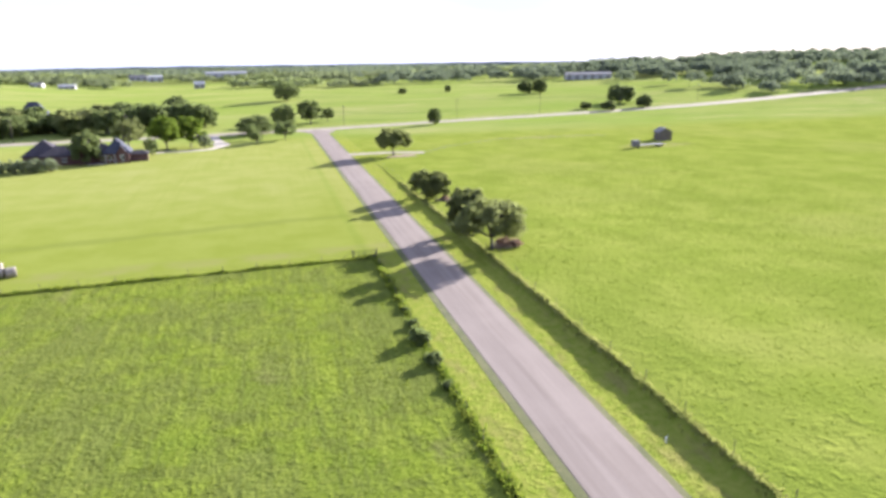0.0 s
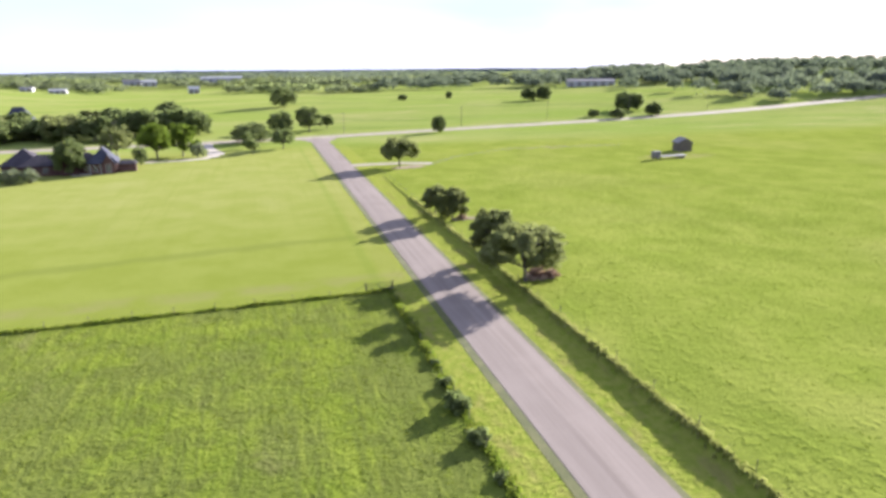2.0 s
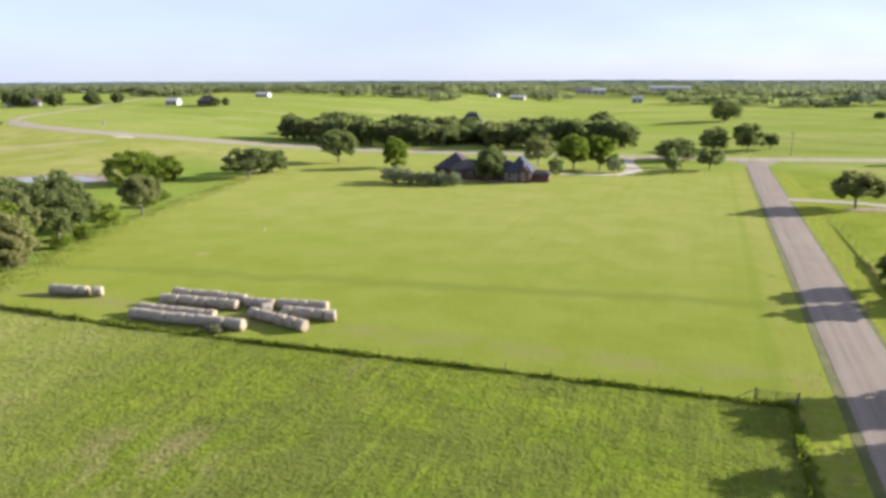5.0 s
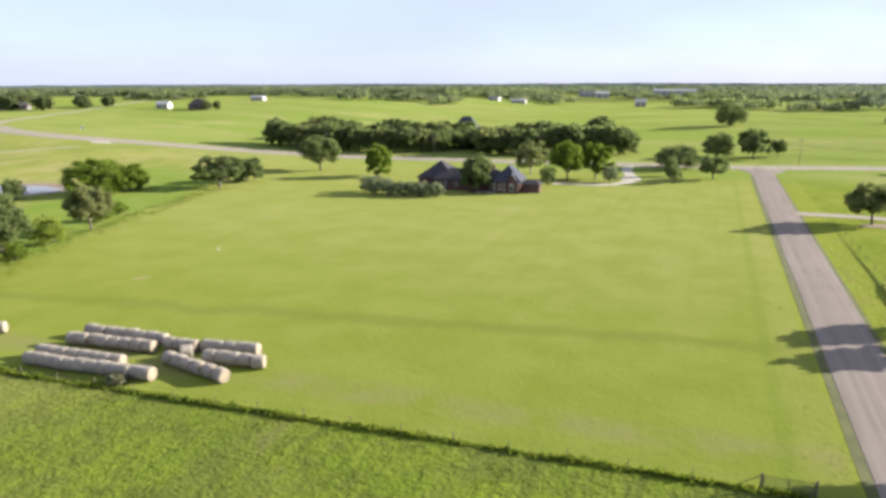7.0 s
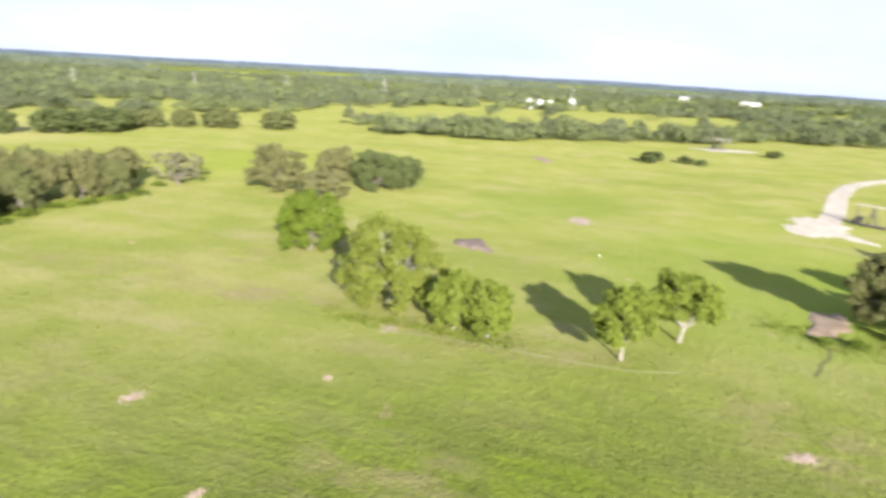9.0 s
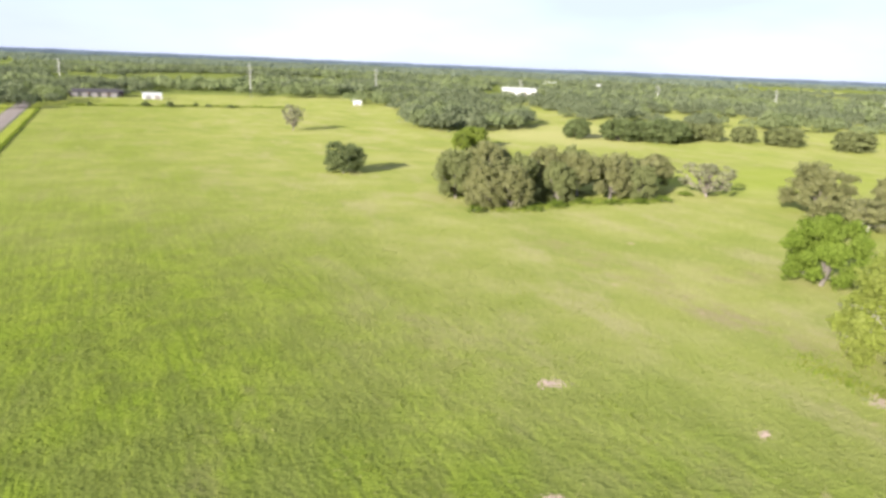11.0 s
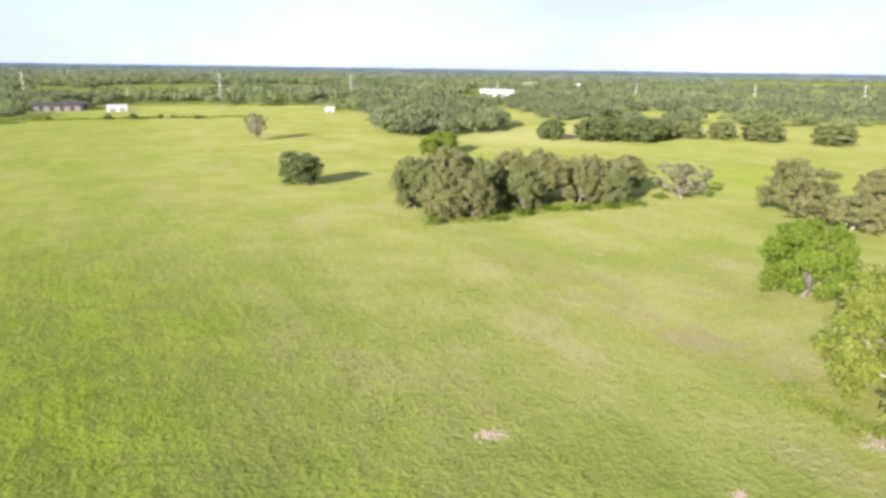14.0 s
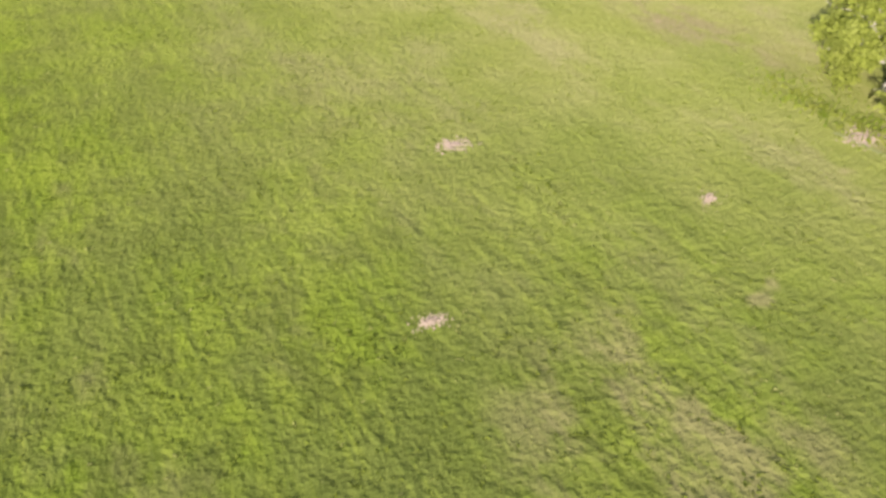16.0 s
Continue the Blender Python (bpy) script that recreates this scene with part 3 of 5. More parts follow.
# ---------------------------------------------------------------- trees
def tube(verts, faces, pts, radii, n=7):
    """Adds a bent tapered tube to lists of vertices and faces."""
    base = len(verts)
    for i, p in enumerate(pts):
        a, b = Vector(pts[max(i - 1, 0)]), Vector(pts[min(i + 1, len(pts) - 1)])
        q = (b - a).to_track_quat("Z", "Y")
        for j in range(n):
            t = 2 * math.pi * j / n
            verts.append(tuple(Vector(p) + q @ Vector((math.cos(t) * radii[i], math.sin(t) * radii[i], 0))))
    for i in range(len(pts) - 1):
        for j in range(n):
            faces.append((base + i * n + j, base + i * n + (j + 1) % n, base + (i + 1) * n + (j + 1) % n, base + (i + 1) * n + j))


def clumps(rng, centres, radii, count, size):
    """Leaf sprays, small and three-cornered, gathered loosely round the tufts of a crown."""
    share = np.prod(radii, 1) ** (2 / 3)
    which = rng.choice(len(centres), count, p=share / share.sum())
    d = rng.normal(size=(count, 3))
    d /= np.linalg.norm(d, axis=1)[:, None]
    deep = 0.35 + 0.75 * rng.random(count) ** 0.7 + (rng.random(count) < 0.12) * 0.7 * rng.random(count)
    at = centres[which] + d * radii[which] * deep[:, None]
    whole = at - np.array([0, 0, 4.0])
    whole /= np.linalg.norm(whole, axis=1)[:, None] + 1e-6
    n = 0.15 * d + 0.45 * whole + rng.normal(size=(count, 3)) * 0.5
    n /= np.linalg.norm(n, axis=1)[:, None]
    u = np.cross(n, rng.normal(size=(count, 3)))
    u /= np.linalg.norm(u, axis=1)[:, None]
    v = np.cross(n, u)
    s = size * (0.45 + 1.1 * rng.random(count))[:, None]
    return np.stack([at - u * s * 0.55 - v * s * 0.42, at + u * s * 0.55 - v * s * 0.38, at + v * s * 0.85 + n * s * (0.5 * rng.random(count) - 0.25)[:, None]], 1)


def dome(rng, n, low, top, wide, belly, inset, r0, r1, gaps=0.0, odd=0.13):
    """Boughs spread over an uneven dome, with a few left out."""
    i = np.arange(n) + 0.5
    z = low + (top - low) * (i / n) ** 0.85
    a = i * 2.39996 + rng.random(n) * 0.7
    ph = rng.random(3) * 6.28
    env = np.where(z > belly, np.sqrt(np.clip(1 - ((z - belly) / (top * 1.06 - belly)) ** 2, 0, 1)), 0.74 + 0.26 * (z - low) / max(belly - low, 0.1))
    env = env * (1 + odd * np.sin(2 * a + ph[0]) + 0.8 * odd * np.sin(3 * a + ph[1] + z * 0.4) + odd * rng.normal(size=n) * 0.7)
    c = np.stack([np.cos(a) * wide * env * inset, np.sin(a) * wide * env * inset, z + rng.normal(size=n) * 0.3], 1)
    q = r0 + (r1 - r0) * rng.random(n)
    keep = rng.random(n) >= gaps
    core = np.array([[0, 0, belly + 0.6], [1.2, 0.6, belly + 0.2], [-1.1, -0.7, belly + 1.0], [0.4, -1.2, belly + 1.8]])
    return np.concatenate([c[keep], core]), np.concatenate([q[keep], [1.5, 1.3, 1.3, 1.2]])


def tufts(rng, boughs, reach, per, r0, r1, droop=1.0, floor=0.3):
    """Small leaf tufts round the outer half of every bough, uneven in size."""
    n = len(boughs) * per
    c, q = np.repeat(boughs, per, 0), np.repeat(reach, per)
    d = rng.normal(size=(n, 3)) + np.array([0, 0, 0.25])
    d /= np.linalg.norm(d, axis=1)[:, None]
    at = c + d * (q * (0.5 + 0.55 * rng.random(n)))[:, None] * np.array([1, 1, 0.8])
    r = r0 + (r1 - r0) * rng.random(n) ** 1.5
    keep = at[:, 2] > floor
    at, r = np.concatenate([at[keep], boughs]), np.concatenate([r[keep], reach * 0.7])
    return at, np.stack([r, r, r * 0.8 * droop], 1)


CROWNS = {
    # boughs: how many, lowest, top, half width, widest at, inset, least and most reach, gaps, unevenness; tufts: per bough, least, most, droop
    "cone": ((34, 1.5, 8.6, 4.3, 3.4, 0.78, 0.8, 1.2, 0.0, 0.09), (9, 0.4, 0.75, 1.0)),
    "shrub": ((16, 1.0, 7.2, 4.0, 2.8, 0.75, 1.1, 1.8, 0.0, 0.14), (9, 0.5, 1.0, 1.0)),
    "open": ((34, 2.6, 8.3, 4.5, 4.4, 0.82, 0.8, 1.35, 0.05, 0.15), (10, 0.34, 0.68, 0.9)),
    "full": ((36, 3.2, 8.4, 4.5, 4.4, 0.8, 0.85, 1.4, 0.03, 0.14), (10, 0.36, 0.7, 1.0)),
    "low": ((42, 0.7, 8.3, 4.5, 3.3, 0.8, 0.9, 1.5, 0.02, 0.12), (10, 0.38, 0.75, 1.0)),
    "airy": ((70, 0.6, 8.8, 4.7, 2.6, 0.86, 0.55, 1.0, 0.08, 0.16), (9, 0.24, 0.48, 1.9)),
    "fan": ((40, 2.4, 8.6, 4.6, 6.0, 0.86, 0.45, 0.8, 0.1, 0.2), (6, 0.2, 0.4, 1.0)),
    "tall": ((36, 3.0, 8.4, 4.6, 4.8, 0.8, 0.9, 1.4, 0.03, 0.12), (10, 0.36, 0.74, 0.9)),
    "oak": ((40, 1.5, 8.3, 4.5, 3.7, 0.8, 0.9, 1.45, 0.03, 0.12), (10, 0.36, 0.74, 0.95)),
}


def trunk_mesh(rng, kind, centres, bark):
    verts, faces = [], []
    if kind == "shrub":
        for c in centres[::2]:
            tube(verts, faces, [(c[0] * 0.12, c[1] * 0.12, -0.3), (c[0] * 0.5, c[1] * 0.5, c[2] * 0.45), tuple(c)], [0.13, 0.09, 0.03], 5)
    else:
        fork = {"cone": 7.5, "tall": 2.8, "full": 2.2, "airy": 1.6, "low": 1.2, "open": 2.2, "fan": 0.9}.get(kind, 1.7)
        lean = rng.normal(size=2) * 0.25
        top = (lean[0], lean[1], fork)
        tube(verts, faces, [(0, 0, -0.4), (lean[0] * 0.15, lean[1] * 0.15, 0.25), (lean[0] * 0.5, lean[1] * 0.5, fork * 0.5), top], [0.36, 0.25, 0.21, 0.19], 9)
        for c in centres[::max(1, len(centres) // ({"open": 18, "full": 18, "airy": 30, "fan": 40}.get(kind, 10)))]:
            mid = ((top[0] + c[0]) * 0.5 + rng.normal() * 0.3, (top[1] + c[1]) * 0.5 + rng.normal() * 0.3, fork + (c[2] - fork) * 0.62)
            start = (top[0] * 0.9, top[1] * 0.9, fork * 0.93)
            thin = {"full": 0.75, "airy": 0.58, "fan": 0.5}.get(kind, 1.0)
            tube(verts, faces, [start, mid, tuple(c)], [0.16 * thin, 0.09 * thin, 0.03 * thin], 6)
            for _ in range(3 if kind in ("open", "full", "airy", "fan") else 1):
                tip = tuple(c * (0.96, 0.96, 1.0) + np.clip(rng.normal(size=3), -1.2, 1.2) * (0.75, 0.75, 0.6))
                tube(verts, faces, [mid, tuple((np.array(mid) + tip) / 2 + rng.normal(size=3) * 0.2), tip], [0.09 * thin, 0.06 * thin, 0.02], 5)
    return mesh_of("trunk", verts, faces, bark, flat=False)


TREES = {}


def tree_meshes(kind, leaves, bark, variant, count, size):
    size = round(size, 1) if size > 0.5 else round(size, 2)
    key = (kind, leaves.name, bark.name, variant, count, round(size, 1))
    if key not in TREES:
        rng = np.random.default_rng(sum(map(ord, kind + leaves.name)) + 17 * variant)
        shape, leafy = CROWNS[kind]
        boughs, reach = dome(rng, *shape)
        at, r = tufts(rng, boughs, reach, *leafy)
        TREES[key] = (trunk_mesh(rng, kind, boughs, bark), pieces_mesh("crown", clumps(rng, at, r, count, size), leaves))
    return TREES[key]


GONE = {}


def plant(name, x, y, high, wide, kind="oak", leaves=None, bark=None, label="", category="tree", count=3000, size=0.62, group="", turn=None):
    """One tree or shrub of a given height and spread, standing on the land."""
    leaves, bark = leaves or OAK, bark or BARK
    if count >= 2000:
        count, size = int(count * 4.9), size * 0.5 * (10.0 / wide) ** 0.5
    else:
        count, size = int(count * 1.7), size * 0.85
    GONE[name] = GONE.get(name, 0) + 1
    v = GONE[name] * 7 + len(label)
    trunk, crown = tree_meshes(kind, leaves, bark, v % 3, count, size)
    root = new(name)
    root.empty_display_size = 0.5
    root.location = (x, y, rise(x, y))
    root.rotation_euler = (0, 0, (v * 2.399) if turn is None else turn)
    root.scale = (wide / 10.0, wide / 10.0, high / 9.6)
    under("trunk", trunk, root)
    under("crown", crown, root)
    return tagged(root, label, category, group)


# trees and brush along the lane
plant("oak_tree", 35.9, 89.8, 8.8, 13.0, "open", OLIVE, label="spreading roadside oak with twisted limbs on the fence line", count=2600, size=0.55)
plant("oak_tree", 35.0, 102.0, 8.2, 7.6, "open", OLIVE, label="slender upright roadside tree on the fence line")
plant("oak_tree", 37.1, 132.9, 6.7, 6.8, "open", OLIVE, label="small spreading oak beside the lane")
plant("oak_tree", 35.5, 140.3, 6.2, 6.8, "open", OLIVE, label="small dark oak beside the lane")
plant("oak_tree", 42.3, 212.0, 9.6, 13.0, "tall", OLIVE, label="round oak beside the gravel drive")
plant("oak_tree", 82.3, 316.3, 8.2, 7.6, "oak", OAK, label="lone small tree by the highway")

for x, y, h, w in ((34.9, 99.4, 3.0, 4.2), (35.2, 104.6, 2.6, 3.8), (36.6, 135.5, 2.2, 3.6)):
    plant("fence_shrub", x, y, h, w, "shrub", OLIVE, label="leafy brush under the roadside trees", category="shrub", count=700, size=1.0, group="roadside brush")

# the junction
plant("oak_tree", -3.0, 301.0, 8.4, 19.0, "oak", DARK, label="dark broad tree beside the highway")
plant("oak_tree", 10.8, 341.3, 10.2, 15.0, "oak", DARK, label="dark oak across the highway", group="highway oaks")
plant("oak_tree", 24.2, 338.7, 12.6, 12.6, "open", OAK, label="open-crowned oak across the highway", group="highway oaks")
plant("oak_tree", 33.8, 351.9, 7.5, 7.7, "open", OAK, label="small open oak across the highway", group="highway oaks")
plant("young_tree", 9.4, 275.5, 7.8, 10.2, "full", OAK, label="light green young tree near the junction", count=1800)
plant("young_tree", -2.0, 263.0, 5.4, 5.2, "full", OAK, label="small rounded tree near the junction", count=1500)
plant("young_tree", -3.8, 278.0, 6.6, 5.6, "cone", OAK, label="slender young tree beside the house drive", count=1500)
plant("oak_tree", 18.1, 475.9, 13.0, 20.6, "oak", DARK, label="large dark oak alone in the far field")
for x, y, h, w in ((106.8, 516.6, 4.5, 7.5), (145.0, 525.5, 5.6, 5.7), (192.5, 479.5, 9.2, 12.0), (204.0, 479.5, 10.1, 12.9), (225.4, 395.4, 11.3, 19.6), (197.7, 358.2, 5.8, 10.3), (226.0, 367.3, 7.6, 11.7), (188.5, 369.4, 4.3, 7.5)):
    plant("field_tree", x, y, h, w, "oak", DARK, label="dark oak standing in open grass", count=1400, size=0.9, group="far field oaks")

# the farmhouse garden and the field's edge
plant("oak_tree", -121.1, 252.0, 12.4, 14.8, "tall", OAK, label="broad oak on the lawn by the highway")
plant("oak_tree", -129.5, 207.3, 10.1, 15.3, "open", OAK, label="wide leaning oak at the hay field's edge")
plant("oak_tree", -129.4, 220.9, 8.2, 11.3, "oak", OAK, label="low wide oak at the hay field's edge")
plant("garden_tree", -94.9, 245.8, 10.9, 11.0, "cone", BRIGHT, label="dense upright green garden tree", count=2600)
plant("garden_tree", -54.4, 225.8, 10.7, 10.8, "cone", OAK, label="large rounded tree in front of the farmhouse", count=3000)
plant("garden_tree", -37.4, 244.5, 6.0, 5.5, "cone", OAK, label="small rounded garden tree", count=1500)
plant("garden_tree", -33.7, 255.9, 13.1, 13.7, "open", BRIGHT, label="tall light green shade tree by the house")
plant("garden_tree", -26.1, 262.7, 12.1, 11.7, "open", BRIGHT, label="light green shade tree by the drive")
plant("garden_tree", -48.5, 267.8, 11.4, 11.4, "open", OLIVE, PALEBARK, "thin half-bare garden tree", count=1200)
plant("garden_tree", -20.5, 257.3, 5.2, 6.1, "cone", GREY, label="small pale garden tree", count=1300)
for i, (x, y, h, w) in enumerate(((-80, 212.5, 6.2, 7.0), (-75.5, 212, 5.6, 6.0), (-71, 213, 5.0, 6.0), (-66.5, 213.5, 5.0, 6.5), (-62, 214.5, 4.6, 6.0), (-84, 216, 5.2, 6.0))):
    plant("hedge_shrub", x, y, h, w, "shrub", GREY, label="pale grey-green flowering shrub in the garden hedge", category="shrub", count=1100, group="garden hedge")

# the oak grove beyond the highway
GROVE = random.Random(5)
for i in range(74):
    u = (i % 37 + GROVE.random()) / 37
    x = -182 + 156 * u
    gap = math.exp(-((x + 97) / 9) ** 2)
    front = 309 + 0.13 * (x + 185) + 10 * smooth(-75, -30, x) + 26 * gap
    y = front + (5 * GROVE.random() if i < 37 else 12 + 44 * GROVE.random())
    plant("grove_oak", x, y, GROVE.uniform(9.8, 12.8) * (1 - 0.4 * gap), GROVE.uniform(12, 16.5), "tall" if i % 4 else "oak", GROVE.choice((DARK, OAK, OAK, OLIVE)), label="dark oak in the dense grove beyond the highway", count=1700, size=0.72, group="grove oaks")

# the wooded draw west of the hay field
plant("oak_tree", -110.4, 120.3, 13.2, 14.6, "tall", OAK, label="tall oak with a bare trunk at the field's edge", count=3600)
plant("elm_tree", -107.6, 105.0, 11.0, 11.0, "low", BRIGHT, label="tall dense green tree in the wooded draw", count=3600)
plant("elm_tree", -103.4, 103.6, 9.6, 9.6, "low", TAWNY, label="light olive-green tree in the wooded draw", count=2400)
plant("elm_tree", -109.1, 110.1, 12.4, 9.9, "oak", OLIVE, label="olive tree in the wooded draw")
plant("elm_tree", -118.1, 101.4, 7.6, 11.0, "oak", TAWNY, label="low greyish tree in the wooded draw")
plant("elm_tree", -120.7, 112.5, 13.0, 12.4, "oak", SPRING, label="bright green tree deep in the wooded draw")
plant("elm_tree", -126.7, 123.7, 12.4, 12.6, "oak", OAK, label="tree deep in the wooded draw")
plant("oak_tree", -116.4, 148.2, 9.8, 10.6, "tall", OLIVE, label="olive oak leaning over the hay field's edge")
plant("oak_tree", -153.7, 185.0, 10.6, 18.5, "low", BRIGHT, label="wide dense green tree beside the pond")
plant("oak_tree", -148.6, 192.0, 8.2, 11.0, "oak", BRIGHT, label="low bright tree beside the pond")
plant("pond_shrub", -166.2, 169.0, 6.9, 7.3, "shrub", OAK, label="round shrub at the pond's near edge", category="shrub", count=1500)
for x, y, h, w in ((-113.4, 135.1, 6.1, 7.9), (-116.3, 127.4, 5.4, 6.9), (-119.2, 139.5, 4.9, 6.9), (-111.7, 113.2, 4.5, 5.9), (-104.9, 97.4, 4.2, 5.9), (-100.9, 92.8, 4.0, 5.0), (-122.1, 155.7, 4.4, 6.9), (-125.0, 163.7, 3.5, 5.9), (-108.3, 124.1, 3.4, 5.0), (-106.6, 116.9, 3.0, 4.5)):
    plant("draw_shrub", x, y, h, w, "shrub", SPRING if h > 4.9 else BRIGHT, label="leafy green brush along the wooded draw", category="shrub", count=1100, group="draw brush")
plant("oak_tree", -99.4, 79.6, 11.6, 11.6, "oak", TAWNY, label="large grey-green oak over the eroded bank", count=3600)
plant("oak_tree", -98.0, 86.8, 6.8, 9.6, "low", SYCAMORE, label="yellow-green brushy oak beside the eroded bank", count=3000)
plant("oak_tree", -103.9, 93.9, 7.8, 9.6, "oak", TAWNY, label="olive brushy oak behind the bank")
plant("oak_tree", -112.0, 89.2, 7.4, 10.9, "oak", OLIVE, label="low olive thicket behind the bank")
for x, y, h, w in ((-94.5, 80.0, 2.6, 4.0), (-92.4, 83.4, 2.2, 3.5), (-90.9, 74.2, 1.5, 3.0), (-90.6, 70.4, 1.2, 2.6)):
    plant("bank_shrub", x, y, h, w, "shrub", BRIGHT, label="low green brush at the eroded bank", category="shrub", count=700, group="bank brush")

# trees in the valley pasture
plant("pasture_tree", -74.3, 46.7, 9.0, 7.7, "full", SPRING, PALEBARK, "yellow-green tree with a pale trunk in the pasture", count=2900, size=0.7)
plant("pasture_tree", -83.3, 52.9, 9.0, 9.9, "full", SPRING, PALEBARK, "light green twin-crowned pasture tree", count=2600, size=0.7)
plant("pasture_tree", -74.1, 31.2, 7.4, 6.1, "oak", SPRING, PALEBARK, "small yellow-green tree with a pale trunk", count=2000)
plant("pasture_tree", -75.0, 26.6, 7.7, 7.1, "oak", SPRING, PALEBARK, "rounded yellow-green pasture tree", count=2200)
plant("sycamore_tree", -80.0, 15.8, 12.0, 15.2, "airy", SYCAMORE, PALEBARK, "large sycamore with pale bare limbs and thin leaves", count=7600, size=0.36)
plant("locust_tree", -99.5, -7.0, 10.7, 11.8, "low", BRIGHT, label="vivid green tree in the valley pasture", count=4800, size=0.5)
plant("oak_tree", -145.7, -42.0, 11.4, 15.7, "oak", TAWNY, label="round grey-olive oak in the pasture", count=3200)
plant("oak_tree", -160.9, -33.6, 10.2, 11.2, "oak", TAWNY, label="olive oak in the pasture group")
plant("oak_tree", -160.9, -22.2, 10.6, 14.2, "oak", OAK, label="oak in the pasture group")
plant("oak_tree", -167.6, -16.8, 9.0, 10.1, "oak", OAK, label="smaller oak in the pasture group")
plant("brush_tree", -141.3, -27.7, 7.0, 14.6, "open", TAWNY, PALEBARK, "low grey half-bare brush in the pasture", count=1500)
plant("dead_tree", -138.6, -65.4, 8.6, 13.4, "fan", DEADLEAF, TWIGBARK, "half-dead pale tree with bare spreading limbs", count=1000, size=0.45)
for x, y, h, w, lv, kind in ((-79.2, -69.0, 10.2, 9.6, TAWNY, "low"), (-84.4, -66.4, 9.0, 8.6, TAWNY, "low"), (-78.0, -79.0, 11.6, 10.4, OLIVE, "low"), (-84.5, -77.0, 12.6, 10.8, TAWNY, "oak"), (-90.5, -72.6, 10.6, 8.4, OLIVE, "low"), (-90.8, -83.6, 11.4, 9.6, TAWNY, "oak"),
                             (-98.2, -69.4, 9.0, 8.4, OLIVE, "low"), (-99.4, -76.8, 11.6, 10.4, TAWNY, "oak"), (-105.6, -72.2, 10.8, 11.2, TAWNY, "tall"), (-112.8, -69.6, 10.2, 10.6, TAWNY, "oak"), (-109.4, -79.4, 11.2, 10.0, OLIVE, "oak"), (-119.0, -66.6, 8.6, 8.0, OLIVE, "low"), (-119.8, -75.0, 9.8, 9.4, TAWNY, "oak"), (-129.4, -74.6, 9.6, 10.6, TAWNY, "open")):
    plant("clump_oak", x, y, h, w, kind, lv, PALEBARK if kind == "tall" else BARK, label="olive oak in the tight clump on the open pasture", count=2000, size=0.6, group="pasture oak clump")
for x, y, h, w in ((-75.0, -64.6, 1.6, 4.6), (-87.6, -62.4, 1.3, 4.2), (-94.6, -64.4, 1.8, 5.0), (-102.4, -66.2, 1.4, 4.6), (-109.0, -64.2, 1.2, 5.2), (-115.6, -62.6, 1.5, 4.8), (-122.4, -62.6, 1.8, 4.6), (-134.0, -67.6, 1.5, 4.4)):
    plant("clump_shrub", x, y, h, w, "shrub", BRIGHT, label="low fresh green brush at the foot of the oak clump", category="shrub", count=600, group="clump brush")
plant("locust_tree", -127.9, -163.1, 7.8, 11.6, "oak", SPRING, label="bright tree at the wood's edge")
plant("locust_tree", -119.5, -156.7, 6.3, 7.7, "oak", SPRING, label="low bright tree at the wood's edge")
plant("oak_tree", -64.8, -116.9, 7.8, 11.3, "oak", DARK, label="lone dark oak in the open pasture", count=3000)
plant("dead_tree", -78.5, -224.3, 11.0, 10.5, "fan", DEADLEAF, TWIGBARK, "thin half-dead grey-brown tree in the far pasture", count=330, size=0.7)
for x, y, h, w in ((-203.6, -175.3, 9.6, 17.5), (-221.9, -168.5, 9.9, 21.4), (-274.4, -151.6, 8.3, 18.1), (-292.9, -132.4, 8.5, 19.4), (-238.7, -175.3, 8.7, 17.5), (-188.2, -183.8, 8.2, 12.6), (-212.5, -172.5, 8.8, 15.0), (-230.5, -171.5, 9.2, 16.0), (-251.0, -172.0, 8.0, 14.0), (-266.0, -166.0, 7.6, 13.0)):
    plant("valley_oak", x, y, h, w, "low", OLIVE if x < -230 else OAK, label="low olive-green oak at the edge of the valley woods", count=1500, size=0.9, group="valley oaks")
for x, y, h, w in ((-284.2, 42.4, 5.6, 11.0), (-293.6, 54.9, 3.6, 7.5), (-288.1, 60.7, 3.0, 5.5), (-342.0, 93.5, 3.8, 8.5)):
    plant("pasture_shrub", x, y, h, w, "shrub", OAK, label="low shrub in the wide dry pasture", category="shrub", count=700, size=0.9, group="pasture shrubs")
for x, y, h, w in ((16.4, 51.1, 1.6, 2.3), (16.1, 57.1, 2.1, 2.9), (16.5, 58.9, 1.2, 1.7), (16.6, 62.2, 1.1, 1.7), (16.7, 67.4, 0.8, 1.3), (16.3, 45.4, 0.8, 1.5)):
    plant("fence_shrub", x, y, h, w, "shrub", OAK, label="small scrubby bush grown into the roadside fence", category="shrub", count=450, size=1.5, group="fence bushes")


